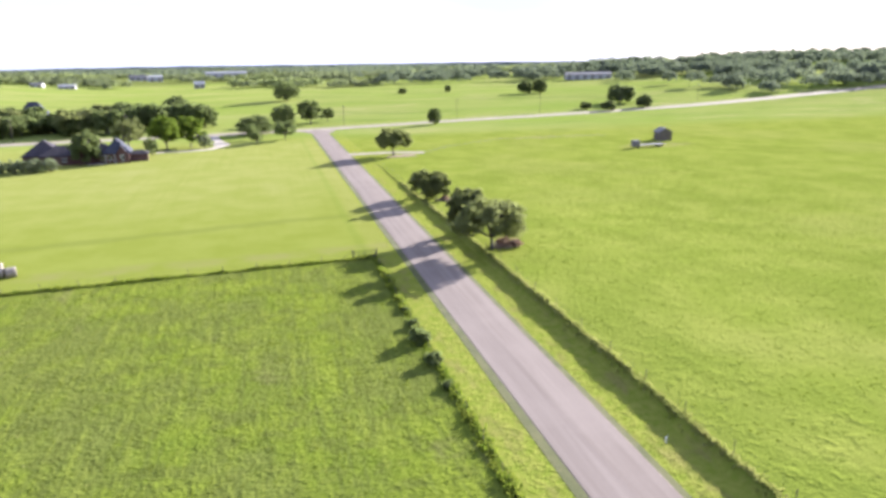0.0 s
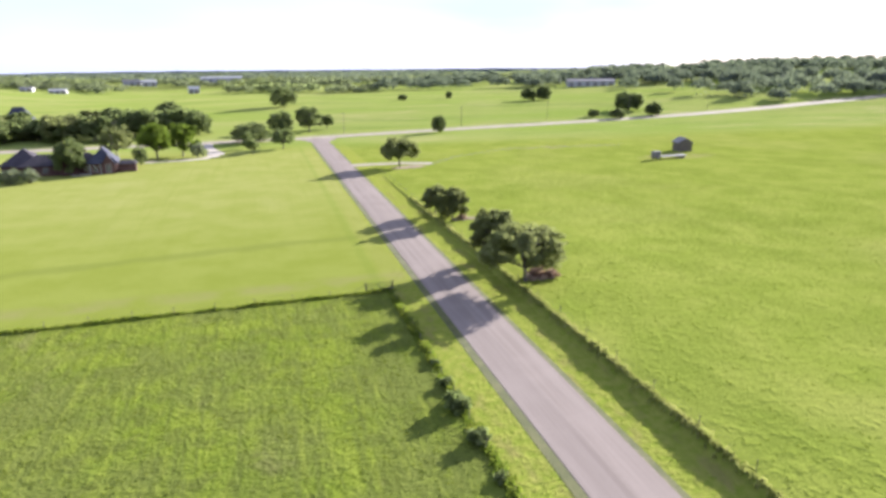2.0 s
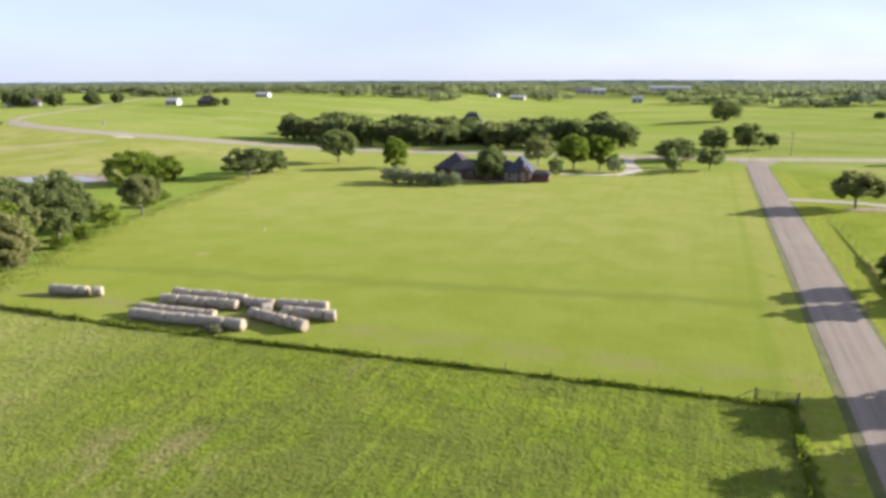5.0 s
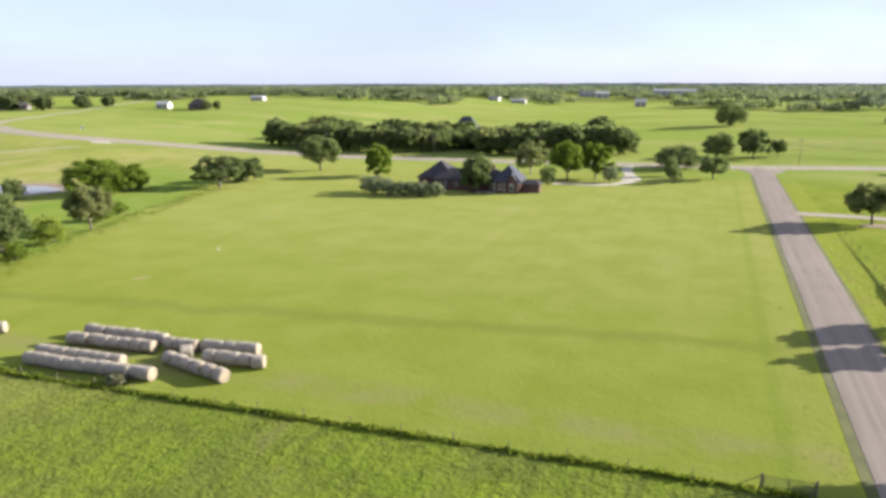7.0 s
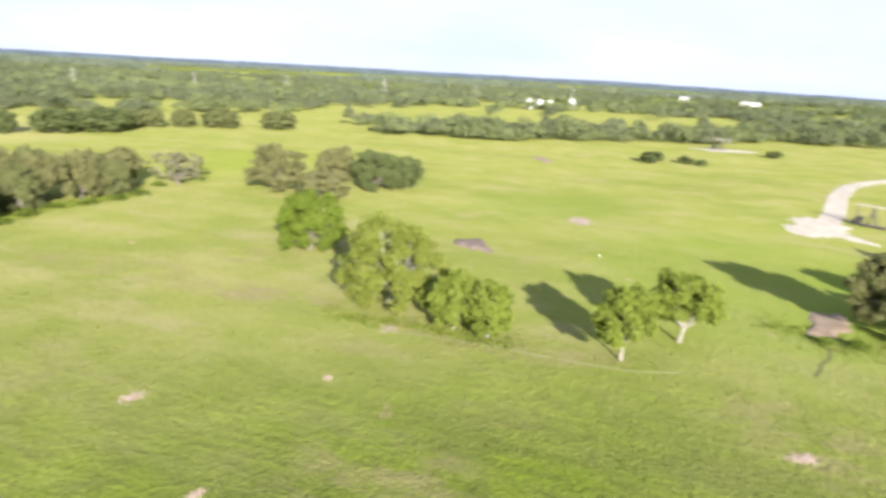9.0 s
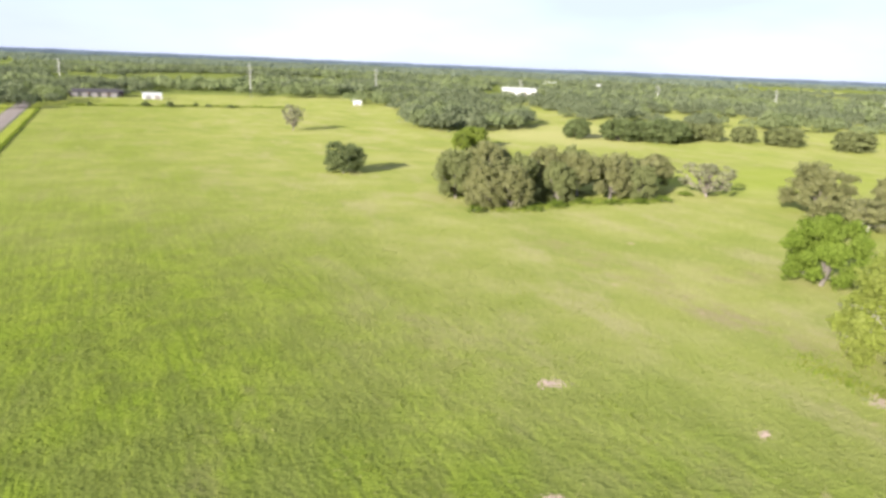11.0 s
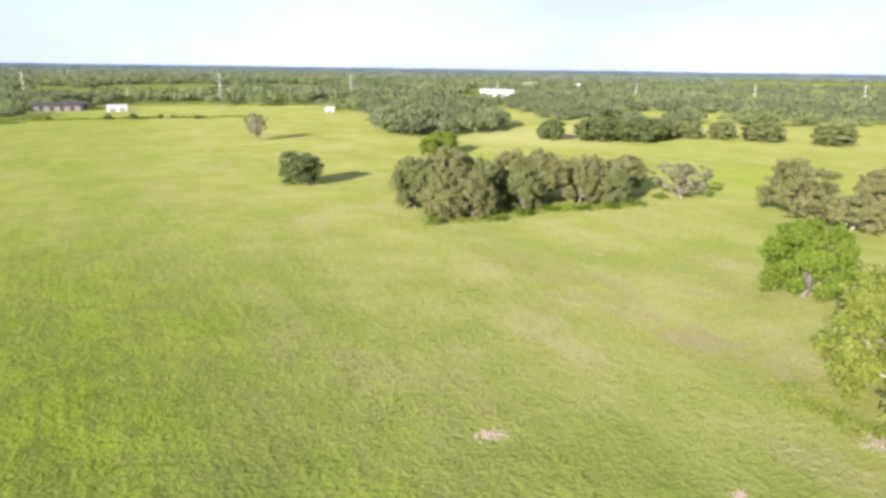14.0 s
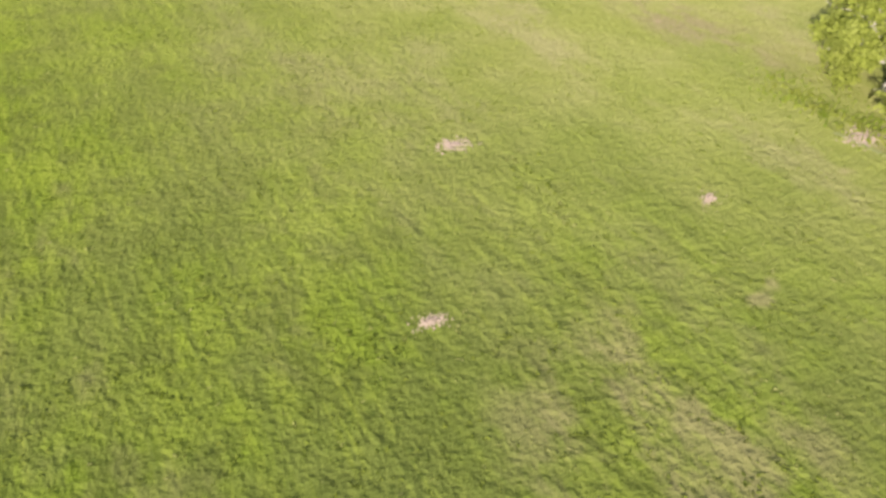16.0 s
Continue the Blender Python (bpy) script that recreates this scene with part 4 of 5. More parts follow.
# ---------------------------------------------------------------- far woods
def woods(name, spots, label, seed, leaves):
    """Many crowns in one mesh. spots: rows of x, y, radius, height, pieces, size."""
    rng = np.random.default_rng(seed)
    out = []
    for x, y, r, h, n, s in spots:
        n = int(n)
        d = rng.normal(size=(n, 3))
        d[:, 2] = np.abs(d[:, 2]) * 1.1 - 0.25
        d /= np.linalg.norm(d, axis=1)[:, None]
        lump = 0.66 + 0.46 * rng.random(n)
        at = np.array([x, y, rise(x, y) + h * 0.48]) + d * np.array([r, r, h * 0.52]) * lump[:, None]
        k = d * 0.55 + rng.normal(size=(n, 3)) * 0.5 + np.array([0, 0, 0.12])
        k /= np.linalg.norm(k, axis=1)[:, None]
        u = np.cross(k, rng.normal(size=(n, 3)))
        u /= np.linalg.norm(u, axis=1)[:, None]
        v = np.cross(k, u)
        q = s * (0.6 + 0.8 * rng.random(n))[:, None]
        out.append(np.stack([at - u * q * 0.62 - v * q * 0.4, at + u * q * 0.62 - v * q * 0.36, at + v * q * 0.75], 1))
    ob = new(name, pieces_mesh(name, np.concatenate(out), leaves))
    return tagged(ob, label, "woods", kind="stuff")


def inside(poly, x, y):
    hit = False
    for (x0, y0), (x1, y1) in zip(poly, poly[1:] + poly[:1]):
        if (y0 > y) != (y1 > y) and x < (x1 - x0) * (y - y0) / (y1 - y0) + x0:
            hit = not hit
    return hit


# the open land: everything outside it is wooded, with clearings
OPEN = [(110.0, -300.0), (32.0, -326.0), (11.3, -330.7), (9.5, -385.2), (9.0, -446.8), (-155.4, -443.1), (-167.4, -384.8), (-169.2, -330.4), (-126.0, -208.0), (-165.0, -218.0), (-200.0, -236.0), (-250.0, -247.0), (-310.0, -207.0), (-385.0, -182.0), (-400.0, -150.0), (-335.0, -122.0), (-305.0, -85.0), (-314.0, -37.0), (-354.0, 14.0), (-400.0, 59.0), (-458.0, 107.0), (-493.0, 174.0), (-576.7, 268.4), (-640.0, 330.0),
        (-590.0, 405.0), (-552.0, 440.0), (-640.0, 520.0), (-700.0, 640.0), (-560.0, 640.0), (-512.0, 556.0), (-470.0, 550.0), (-430.0, 605.0), (-373.0, 655.0), (-283.0, 596.0), (-222.0, 640.0), (-160.0, 750.0), (-78.0, 752.0), (3.0, 706.0), (75.0, 662.0), (183.0, 715.0), (261.0, 690.0), (337.6, 519.4), (269.5, 414.6), (314.5, 389.3), (403.7, 422.1), (490.7, 423.5), (900.0, 480.0), (900.0, -400.0)]


# pale grazed openings inside the woods
CLEARINGS = [[(-350.0, -178.0), (-352.0, -120.0), (-395.0, -45.0), (-500.0, 20.0), (-640.0, -40.0), (-640.0, -110.0), (-480.0, -195.0)], [(-445.0, 40.0), (-505.0, 105.0), (-590.0, 135.0), (-730.0, 95.0), (-640.0, 20.0), (-540.0, -20.0)], [(-260.0, -275.0), (-330.0, -240.0), (-390.0, -225.0), (-350.0, -265.0)]]


# buildings that stand in clearings open towards the fields
CLEARED = [(-58, 1385), (-61, 782), (-150, 1128), (-178, 1160), (-192, 792), (-222, 800), (-397, -564), (-1268, 163), (-1447, 58), (323, 643)]


def cleared(x, y):
    for bx, by in CLEARED:
        far = math.hypot(bx, by)
        ux, uy = -bx / far, -by / far
        along, off = (x - bx) * ux + (y - by) * uy, abs((x - bx) * uy - (y - by) * ux)
        if -25 < along < 0.2 * far and off < 26 + 0.01 * far:
            return True
    return False


def wooded():
    rng = random.Random(11)
    deep, light, far, thicket_count = [], [], [], 0
    for i in range(38000):
        a, q = rng.random() * 2 * math.pi, rng.random()
        r = 170 + 1330 * q ** 0.75
        x, y = r * math.cos(a), r * math.sin(a)
        if inside(OPEN, x, y) or (x > 150 and y < 380) or (x > 100 and y < -500):
            continue
        if cleared(x, y):
            continue
        v = noise.noise((x * 0.0042 + 7, y * 0.0042, 0.5))
        if v > 0.3 or (v > 0.12 and r < 620 and rng.random() < 0.5):
            continue
        if noise.noise((x * 0.013, y * 0.013, 9.5)) > 0.22:
            continue
        if any(inside(c, x, y) for c in CLEARINGS) and rng.random() < 0.94:
            continue
        if r > 560 and noise.noise((x * 0.006, y * 0.006, 4.5)) > 0.3:
            continue
        d = math.hypot(x, y - 30)
        near = light if noise.noise((x * 0.011, y * 0.011, 7.5)) + rng.uniform(-0.3, 0.3) > 0.12 else deep
        # large north-east crowns get the haze-greyed leaves too
        if x > 120 and y > 380 and r < 1000:
            if rng.random() < 0.55:
                far.append((x, y, rng.uniform(6.0, 9.5), rng.uniform(8.5, 13.5), 240, 1.6))
        elif d < 560:
            near.append((x, y, rng.uniform(2.4, 6.6), rng.uniform(4.2, 9.6), 230, 0.98))
        else:
            near.append((x, y, rng.uniform(3.4, 8.6), rng.uniform(4.2, 9.0), 60, 2.1))
    # the belt of trees along the valley pasture
    belt = [(-303.0, -88.0), (-314.0, -37.0), (-356.0, 12.0), (-404.0, 67.0), (-450.0, 112.0), (-462.0, 180.0)]
    for i in range(165):
        (x0, y0), (x1, y1) = belt[i % 5], belt[i % 5 + 1]
        u, w = rng.random(), rng.random() ** 1.4 * 34
        (light if rng.random() < 0.7 else deep).append((x0 + (x1 - x0) * u - w * 0.85, y0 + (y1 - y0) * u + w * 0.45, rng.uniform(2.8, 7.6), rng.uniform(3.5, 11.5), 200, 1.1))
    thicket = [(-124.0, -206.0), (-170.0, -217.0), (-202.0, -236.0), (-225.0, -310.0), (-170.0, -325.0)]
    while thicket_count < 110:
        x, y = rng.uniform(-225, -124), rng.uniform(-325, -206)
        if inside(thicket, x, y):
            (light if rng.random() < 0.4 else deep).append((x, y, rng.uniform(2.6, 7.2), rng.uniform(4.5, 10.0), 170, 1.15))
            thicket_count += 1
    for i in range(6500):
        a = rng.random() * 2 * math.pi
        r = math.sqrt(1450 ** 2 + rng.random() * (3150 ** 2 - 1450 ** 2))
        x, y = r * math.cos(a), r * math.sin(a)
        if x > 600 and y < 300:
            continue
        if noise.noise((x * 0.0016 + 3, y * 0.0016, 2.5)) > 0.33:
            continue
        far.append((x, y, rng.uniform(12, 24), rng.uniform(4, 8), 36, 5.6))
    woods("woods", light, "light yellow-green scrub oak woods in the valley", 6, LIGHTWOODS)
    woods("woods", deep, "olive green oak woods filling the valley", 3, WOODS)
    woods("distant_woods", far, "distant woods below the horizon, haze greyed into the leaf colour", 4, HAZEWOODS)


wooded()

# trees round the far farmsteads
FARM = random.Random(21)
for i in range(16):
    plant("farm_tree", FARM.uniform(-545, -435), FARM.uniform(409, 475), FARM.uniform(6, 11), FARM.uniform(9, 15), "oak", DARK, label="dark tree round a far farmstead", count=700, size=1.3, group="farmstead trees")
for x, y, h, w in ((-332.2, 449.6, 6.7, 7.7), (-350.4, 459.6, 4.8, 5.7), (-328.1, 456.0, 5.8, 5.8), (-322.1, 268.0, 3.4, 7.0), (-340.7, 272.8, 3.0, 6.5), (-363.5, 278.7, 5.2, 8.4), (-384.6, 279.3, 6.2, 9.4)):
    plant("farm_tree", x, y, h, w, "oak", DARK, label="dark tree by a far field edge", count=700, size=1.3, group="farmstead trees")


# ---------------------------------------------------------------- grass and weeds
def blades(rng, x, y, z, high, wide, lean=0.35, per=3):
    """Tufts: a few leaning four-cornered blades at each place."""
    n = len(x)
    out = []
    for _ in range(per):
        a = rng.random(n) * 2 * np.pi
        h, w = high * (0.6 + 0.8 * rng.random(n)), wide * (0.6 + 0.8 * rng.random(n))
        u = np.stack([np.cos(a) * w / 2, np.sin(a) * w / 2, np.zeros(n)], 1)
        tip = np.stack([rng.normal(size=n) * lean * h, rng.normal(size=n) * lean * h, h], 1)
        base = np.stack([x, y, z - 0.03], 1) + np.stack([rng.normal(size=n) * w * 0.35, rng.normal(size=n) * w * 0.35, np.zeros(n)], 1)
        out.append(np.stack([base - u, base + u, base + u * 0.55 + tip, base - u * 0.55 + tip], 1))
    return np.concatenate(out)


def tuft_field(name, x0, x1, y0, y1, count, high, wide, material, label, seed, keep=None):
    rng = np.random.default_rng(seed)
    x, y = x0 + (x1 - x0) * rng.random(count), y0 + (y1 - y0) * rng.random(count)
    lump = np.array([noise.noise((a * 0.22, b * 0.22, seed)) + 0.6 * noise.noise((a * 0.9, b * 0.9, seed)) for a, b in zip(x, y)])
    edge = np.minimum(np.minimum(x - x0, x1 - x), np.minimum(y - y0, y1 - y)) / 38.0
    ok = (lump > -0.25 + 1.1 * (rng.random(count) - 0.5)) & (edge > rng.random(count))
    if keep:
        ok &= np.array([keep(a, b) for a, b in zip(x, y)])
    x, y, lump = x[ok], y[ok], lump[ok]
    z = np.array([rise(a, b) for a, b in zip(x, y)])
    ob = new(name, pieces_mesh(name, blades(rng, x, y, z, high * (0.7 + 0.5 * np.clip(lump, 0, 1)), wide, 1.1), material))
    return tagged(ob, label, "grass", kind="stuff")


def south_of_fence(x, y):
    return y < 92.0 + 0.048 * x and x < 16.0


tuft_field("pasture_grass", -90, 54, -62, 130, 42000, 0.09, 0.26, TUFTS, "uneven tufted green pasture grass", 1, south_of_fence)
tuft_field("valley_grass", -140, -5, -115, 115, 28000, 0.075, 0.24, DRYTUFTS, "thin pale tufts of drier valley grass", 2, south_of_fence)
tuft_field("field_grass", 5, 150, -30, 200, 26000, 0.085, 0.28, TUFTS, "lumpy bright green grass of the roadside field", 3, lambda x, y: x > 34.5)
tuft_field("verge_grass", 2, 49, 0, 190, 26000, 0.06, 0.2, TUFTS, "long verge grass beside the lane", 4, lambda x, y: abs(x - road_x(y)) > 4.2 and 16.6 < x < 33.4)


def weed_row(name, line, high, wide, spread, per_metre, material, label, seed):
    """A band of tall weeds along a line of points, of uneven height."""
    rng = np.random.default_rng(seed)
    xs, ys = [], []
    for (x0, y0), (x1, y1) in zip(line, line[1:]):
        n = int(math.hypot(x1 - x0, y1 - y0) * per_metre)
        t = rng.random(n)
        xs.append(x0 + (x1 - x0) * t)
        ys.append(y0 + (y1 - y0) * t)
    x, y = np.concatenate(xs), np.concatenate(ys)
    x, y = x + rng.normal(size=len(x)) * spread, y + rng.normal(size=len(x)) * spread
    z = np.array([rise(a, b) for a, b in zip(x, y)])
    tall = np.array([0.75 + 0.8 * noise.noise((a * 0.3, b * 0.3, seed)) for a, b in zip(x, y)]) * high
    ob = new(name, pieces_mesh(name, blades(rng, x, y, z, tall, wide, 0.22), material))
    return tagged(ob, label, "weeds", kind="stuff")


CROSS = [(17.0, 93.4), (-22.0, 91.0), (-61.4, 88.3), (-93.9, 88.1)]
LEFT_FENCE = [(16.7, y) for y in (-330, -200, -90, -20, 20, 60, 93)]
RIGHT_FENCE = [(34.9, y) for y in (-120, -60, -20, 40, 90, 140, 204)]
weed_row("fence_weeds", CROSS, 0.45, 0.22, 0.22, 24, WEEDS, "dark rank weeds grown along the field fence", 5)
weed_row("fence_weeds", LEFT_FENCE, 0.5, 0.2, 0.26, 26, WEEDS, "rank weeds grown along the roadside fence", 6)
weed_row("bank_weeds", [(34.4, y) for y in (-90, -20, 40, 100, 160)], 0.3, 0.2, 0.25, 22, DRYTUFTS, "long pale grass on the lip of the cut bank", 7)
weed_row("draw_weeds", [(-93.9, 88.5), (-99.7, 105.7), (-107.3, 123.0), (-115.2, 142.4), (-120.0, 165.6), (-130.1, 206.3)], 0.12, 0.2, 2.2, 40, TUFTS, "rank green growth along the wooded draw", 8)
weed_row("draw_weeds", [(-93.0, 80.5), (-91.1, 70.2), (-97.3, 64.6)], 0.16, 0.2, 2.2, 40, TUFTS, "rank green growth round the eroded bank", 9)
weed_row("oak_skirt_weeds", [(-77.0, -67.0), (-86.0, -64.5), (-96.0, -66.8), (-108.0, -67.0), (-122.0, -64.0)], 0.3, 0.22, 1.8, 34, WEEDS, "rank green growth under the oak clump", 10)
weed_row("sycamore_weeds", [(-73.8, 10.0), (-73.2, 20.0), (-72.7, 27.8), (-74.3, 33.8)], 0.28, 0.12, 1.4, 44, WEEDS, "green growth under the pasture trees", 12)

# ---------------------------------------------------------------- fences and gate
POST = {}


def post_mesh(name, high, r, material):
    if name not in POST:
        bm = bmesh.new()
        rod(bm, (0, 0, -0.3), (0, 0, high), r, r * 0.9, 7)
        rod(bm, (0, 0, high), (0, 0, high + 0.03), r * 0.9, r * 0.4, 7)
        me = bpy.data.meshes.new(name)
        bm.to_mesh(me)
        bm.free()
        me.materials.append(material)
        POST[name] = me
    return POST[name]


def wire_fence(line, every, label):
    root = new("wire_fence")
    root.location = (line[0][0], line[0][1], rise(*line[0]))
    base = Vector(root.location)
    spots = []
    for (x0, y0), (x1, y1) in zip(line, line[1:]):
        n = max(1, round(math.hypot(x1 - x0, y1 - y0) / every))
        spots += [(x0 + (x1 - x0) * i / n, y0 + (y1 - y0) * i / n) for i in range(n)]
    spots.append(line[-1])
    for x, y in spots:
        p = under("post", post_mesh("fence_post", 1.1, 0.042, POSTWOOD), root)
        p.location = Vector((x, y, rise(x, y))) - base
        p.rotation_euler = (0.03 * math.sin(x * 7 + y), 0.03 * math.cos(y * 5), x + y)
    for h in (0.4, 0.72, 1.05):
        verts, faces = [], []
        tube(verts, faces, [tuple(Vector((x, y, rise(x, y) + h)) - base) for x, y in spots], [0.005] * len(spots), 3)
        under("wire", mesh_of("wire", verts, faces, DARKSTEEL), root)
    return tagged(root, label, "fence", "wire fences")


wire_fence([(13.2, 93.1)] + CROSS[1:], 5.0, "weed-grown wire fence between the hay field and pasture")
wire_fence(LEFT_FENCE[2:], 5.0, "wire fence with wooden posts along the lane")
wire_fence(RIGHT_FENCE, 7.0, "wire fence with wooden posts on the cut bank")


def field_gate(x, y, turn, long=3.6):
    root = new("field_gate")
    root.matrix_world = pose(x, y, 0, 0, 0, turn)
    for i, h in enumerate((0.35, 0.6, 0.85, 1.1, 1.35)):
        part("rail", rodded((0, 0, h), (long, 0, h), 0.035), DARKSTEEL, root)
    for u in (0, long * 0.5, long):
        part("upright", rodded((u, 0, 0.3), (u, 0, 1.4), 0.04), DARKSTEEL, root)
    for u in (-0.15, long + 0.15):
        part("gate_post", rodded((u, 0, -0.3), (u, 0, 1.6), 0.09, 0.085), POSTWOOD, root)
    part("brace", rodded((-0.15, 0, 1.4), (-2.1, 0, 0.1), 0.035), DARKSTEEL, root)
    return tagged(root, "dark tubular steel farm gate closed at the field corner", "gate")


field_gate(13.4, 93.2, 3)


# ---------------------------------------------------------------- hay bales
def bale_meshes():
    rng = random.Random(3)
    n, rad, half = 28, 0.78, 0.72
    prof = [(-half, rad * 0.93), (-half * 0.94, rad * 0.985), (-half * 0.5, rad), (0, rad * 1.01), (half * 0.5, rad), (half * 0.94, rad * 0.985), (half, rad * 0.93)]
    verts, faces = [], []
    for s, r in prof:
        for i in range(n):
            t = 2 * math.pi * i / n
            sag = 1.0 + 0.015 * rng.uniform(-1, 1)
            verts.append((s, math.cos(t) * r * sag * 1.02, math.sin(t) * r * sag * 0.98))
    for j in range(len(prof) - 1):
        for i in range(n):
            faces.append((j * n + i, j * n + (i + 1) % n, (j + 1) * n + (i + 1) % n, (j + 1) * n + i))
    roll = mesh_of("roll", verts, faces, HAY, flat=False)
    ends = []
    for sign in (-1, 1):
        verts, faces = [], []
        rings = (1.0, 0.86, 0.84, 0.66, 0.64, 0.44, 0.42, 0.2, 0.18)
        for k, r in enumerate(rings):
            for i in range(n):
                t = 2 * math.pi * i / n
                q = rad * 0.93 * r * (1 + 0.02 * math.sin(3 * t + k))
                verts.append((sign * (half - 0.012 + 0.03 * (k % 2) + 0.02 * (1 - r)), math.cos(t) * q * 1.02, math.sin(t) * q * 0.98))
        verts.append((sign * (half + 0.02), 0, 0))
        for j in range(len(rings) - 1):
            for i in range(n):
                f = (j * n + i, j * n + (i + 1) % n, (j + 1) * n + (i + 1) % n, (j + 1) * n + i)
                faces.append(f if sign < 0 else f[::-1])
        last = (len(rings) - 1) * n
        faces += [(last + i, last + (i + 1) % n, len(verts) - 1) for i in range(n)]
        ends.append(mesh_of("end_face", verts, faces, HAYEND))
    wraps = []
    verts, faces = [], []
    for u in (-0.45, -0.15, 0.15, 0.45):
        for w, q in ((-0.03, 0.0), (0.0, 0.02), (0.03, 0.0)):
            for i in range(n):
                t = 2 * math.pi * i / n
                r = rad * 1.004 + q
                verts.append((u + w, math.cos(t) * r * 1.02, math.sin(t) * r * 0.98))
    for g in range(4):
        for j in range(2):
            o = (g * 3 + j) * n
            faces += [(o + i, o + (i + 1) % n, o + n + (i + 1) % n, o + n + i) for i in range(n)]
    return roll, ends, mesh_of("twine_wrap", verts, faces, HAYEND, flat=False)


ROLL, ENDS, WRAP = bale_meshes()
BALES = random.Random(8)


def bale(x, y, turn, label, group, grow=1.0):
    root = new("hay_bale", ROLL)
    root.location = (x, y, rise(x, y) + 0.745 * grow)
    root.rotation_euler = (BALES.uniform(0, 6.28), 0, turn + BALES.uniform(-0.05, 0.05))
    g = grow * BALES.uniform(0.96, 1.04)
    root.scale = (1.0, g, g)
    for e in ENDS:
        under("end_face", e, root)
    under("twine_wrap", WRAP, root)
    return tagged(root, label, "hay bale", group)


def bale_row(x0, y0, x1, y1, label="round straw-coloured hay bale laid end to end in a row", group="long bale rows", wobble=0.12):
    long = math.hypot(x1 - x0, y1 - y0)
    n = max(1, round(long / 1.5))
    turn = math.atan2(y1 - y0, x1 - x0)
    for i in range(n):
        t = (i + 0.5) / n
        bale(x0 + (x1 - x0) * t + BALES.uniform(-0.03, 0.03), y0 + (y1 - y0) * t + BALES.uniform(-wobble, wobble), turn, label, group)


bale_row(-64.0, 90.9, -51.1, 92.0)
bale_row(-51.0, 92.0, -46.9, 92.4)
bale_row(-64.7, 93.1, -52.6, 94.0)
bale_row(-63.2, 97.7, -52.5, 98.7)
bale_row(-64.9, 100.4, -52.7, 101.1)
bale_row(-52.3, 100.1, -47.7, 100.7)
bale_row(-47.5, 101.3, -40.2, 102.2)
bale_row(-45.1, 98.6, -39.0, 99.3)
bale_row(-49.0, 96.7, -42.7, 95.5)
bale_row(-42.5, 95.4, -39.0, 94.6)
bale(-63.98, 97.5, 0.3, "single round hay bale lying askew at a row's end", "loose bales")
bale(-48.0, 98.9, 0.7, "single round hay bale lying between two rows", "loose bales")
bale(-38.2, 99.3, 0.35, "single round hay bale turned askew at a row's end", "loose bales")
bale_row(-83.7, 95.3, -77.6, 96.5, "round hay bale in the short row apart from the others", "short bale row")
bale(-76.1, 96.9, 0.5, "single round hay bale at the end of the short row", "loose bales")


# ---------------------------------------------------------------- buildings
def hip_roof(sx, sy, z, high, over=0.5, ridge=0.35):
    """A hipped roof with an overhang and a thick eave."""
    bm = bmesh.new()
    a, b = sx / 2 + over, sy / 2 + over
    long = a * ridge if sx >= sy else 0.15
    wide = 0.15 if sx >= sy else b * ridge
    low = [bm.verts.new((u * a, v * b, z - 0.18)) for u, v in ((-1, -1), (1, -1), (1, 1), (-1, 1))]
    eave = [bm.verts.new((u * a, v * b, z)) for u, v in ((-1, -1), (1, -1), (1, 1), (-1, 1))]
    top = [bm.verts.new((u * long, v * wide, z + high)) for u, v in ((-1, -1), (1, -1), (1, 1), (-1, 1))]
    bm.faces.new(low[::-1])
    bm.faces.new(top)
    for i in range(4):
        j = (i + 1) % 4
        bm.faces.new((low[i], low[j], eave[j], eave[i]))
        bm.faces.new((eave[i], eave[j], top[j], top[i]))
    return bm


def gable_roof(sx, sy, z, high, over=0.4, thick=0.16):
    """Two sloping slabs with the ridge along x."""
    bm = bmesh.new()
    a, b = sx / 2 + over, sy / 2 + over
    drop = high * over / (sy / 2)
    outline = [(-b, z - drop), (0, z + high), (b, z - drop), (b, z - drop - thick), (0, z + high - thick), (-b, z - drop - thick)]
    one = [bm.verts.new((-a, v, w)) for v, w in outline]
    two = [bm.verts.new((a, v, w)) for v, w in outline]
    for i in range(6):
        j = (i + 1) % 6
        bm.faces.new((one[i], one[j], two[j], two[i]))
    bm.faces.new((one[0], one[5], one[4], one[1]))
    bm.faces.new((one[1], one[4], one[3], one[2]))
    bm.faces.new((two[1], two[4], two[5], two[0]))
    bm.faces.new((two[2], two[3], two[4], two[1]))
    bmesh.ops.recalc_face_normals(bm, faces=bm.faces)
    return bm


def gabled_wall(sx, sy, z, high):
    """Walls with gable ends, ridge along x."""
    bm = bmesh.new()
    a, b = sx / 2, sy / 2
    outline = [(-b, -0.3), (b, -0.3), (b, z), (0, z + high), (-b, z)]
    one = [bm.verts.new((-a, v, w)) for v, w in outline]
    two = [bm.verts.new((a, v, w)) for v, w in outline]
    bm.faces.new(one[::-1])
    bm.faces.new(two)
    for i in range(5):
        j = (i + 1) % 5
        bm.faces.new((one[i], one[j], two[j], two[i]))
    return bm


def window(root, x, y, z, w, h, turn=0.0):
    """A framed window standing a little proud of its wall; turn 0 faces -y."""
    frame_ob = part("window", boxed(0, 0, 0, w, 0.10, h, 0.02), TRIM, root, "white framed window")
    frame_ob.matrix_local = pose(x, y, z, 0, 0, turn)
    for s in (-1, 1):
        part("pane", boxed(s * (w / 4 - 0.02), -0.055, 0.08, w / 2 - 0.12, 0.02, h - 0.16), GLASS, frame_ob)
    return frame_ob


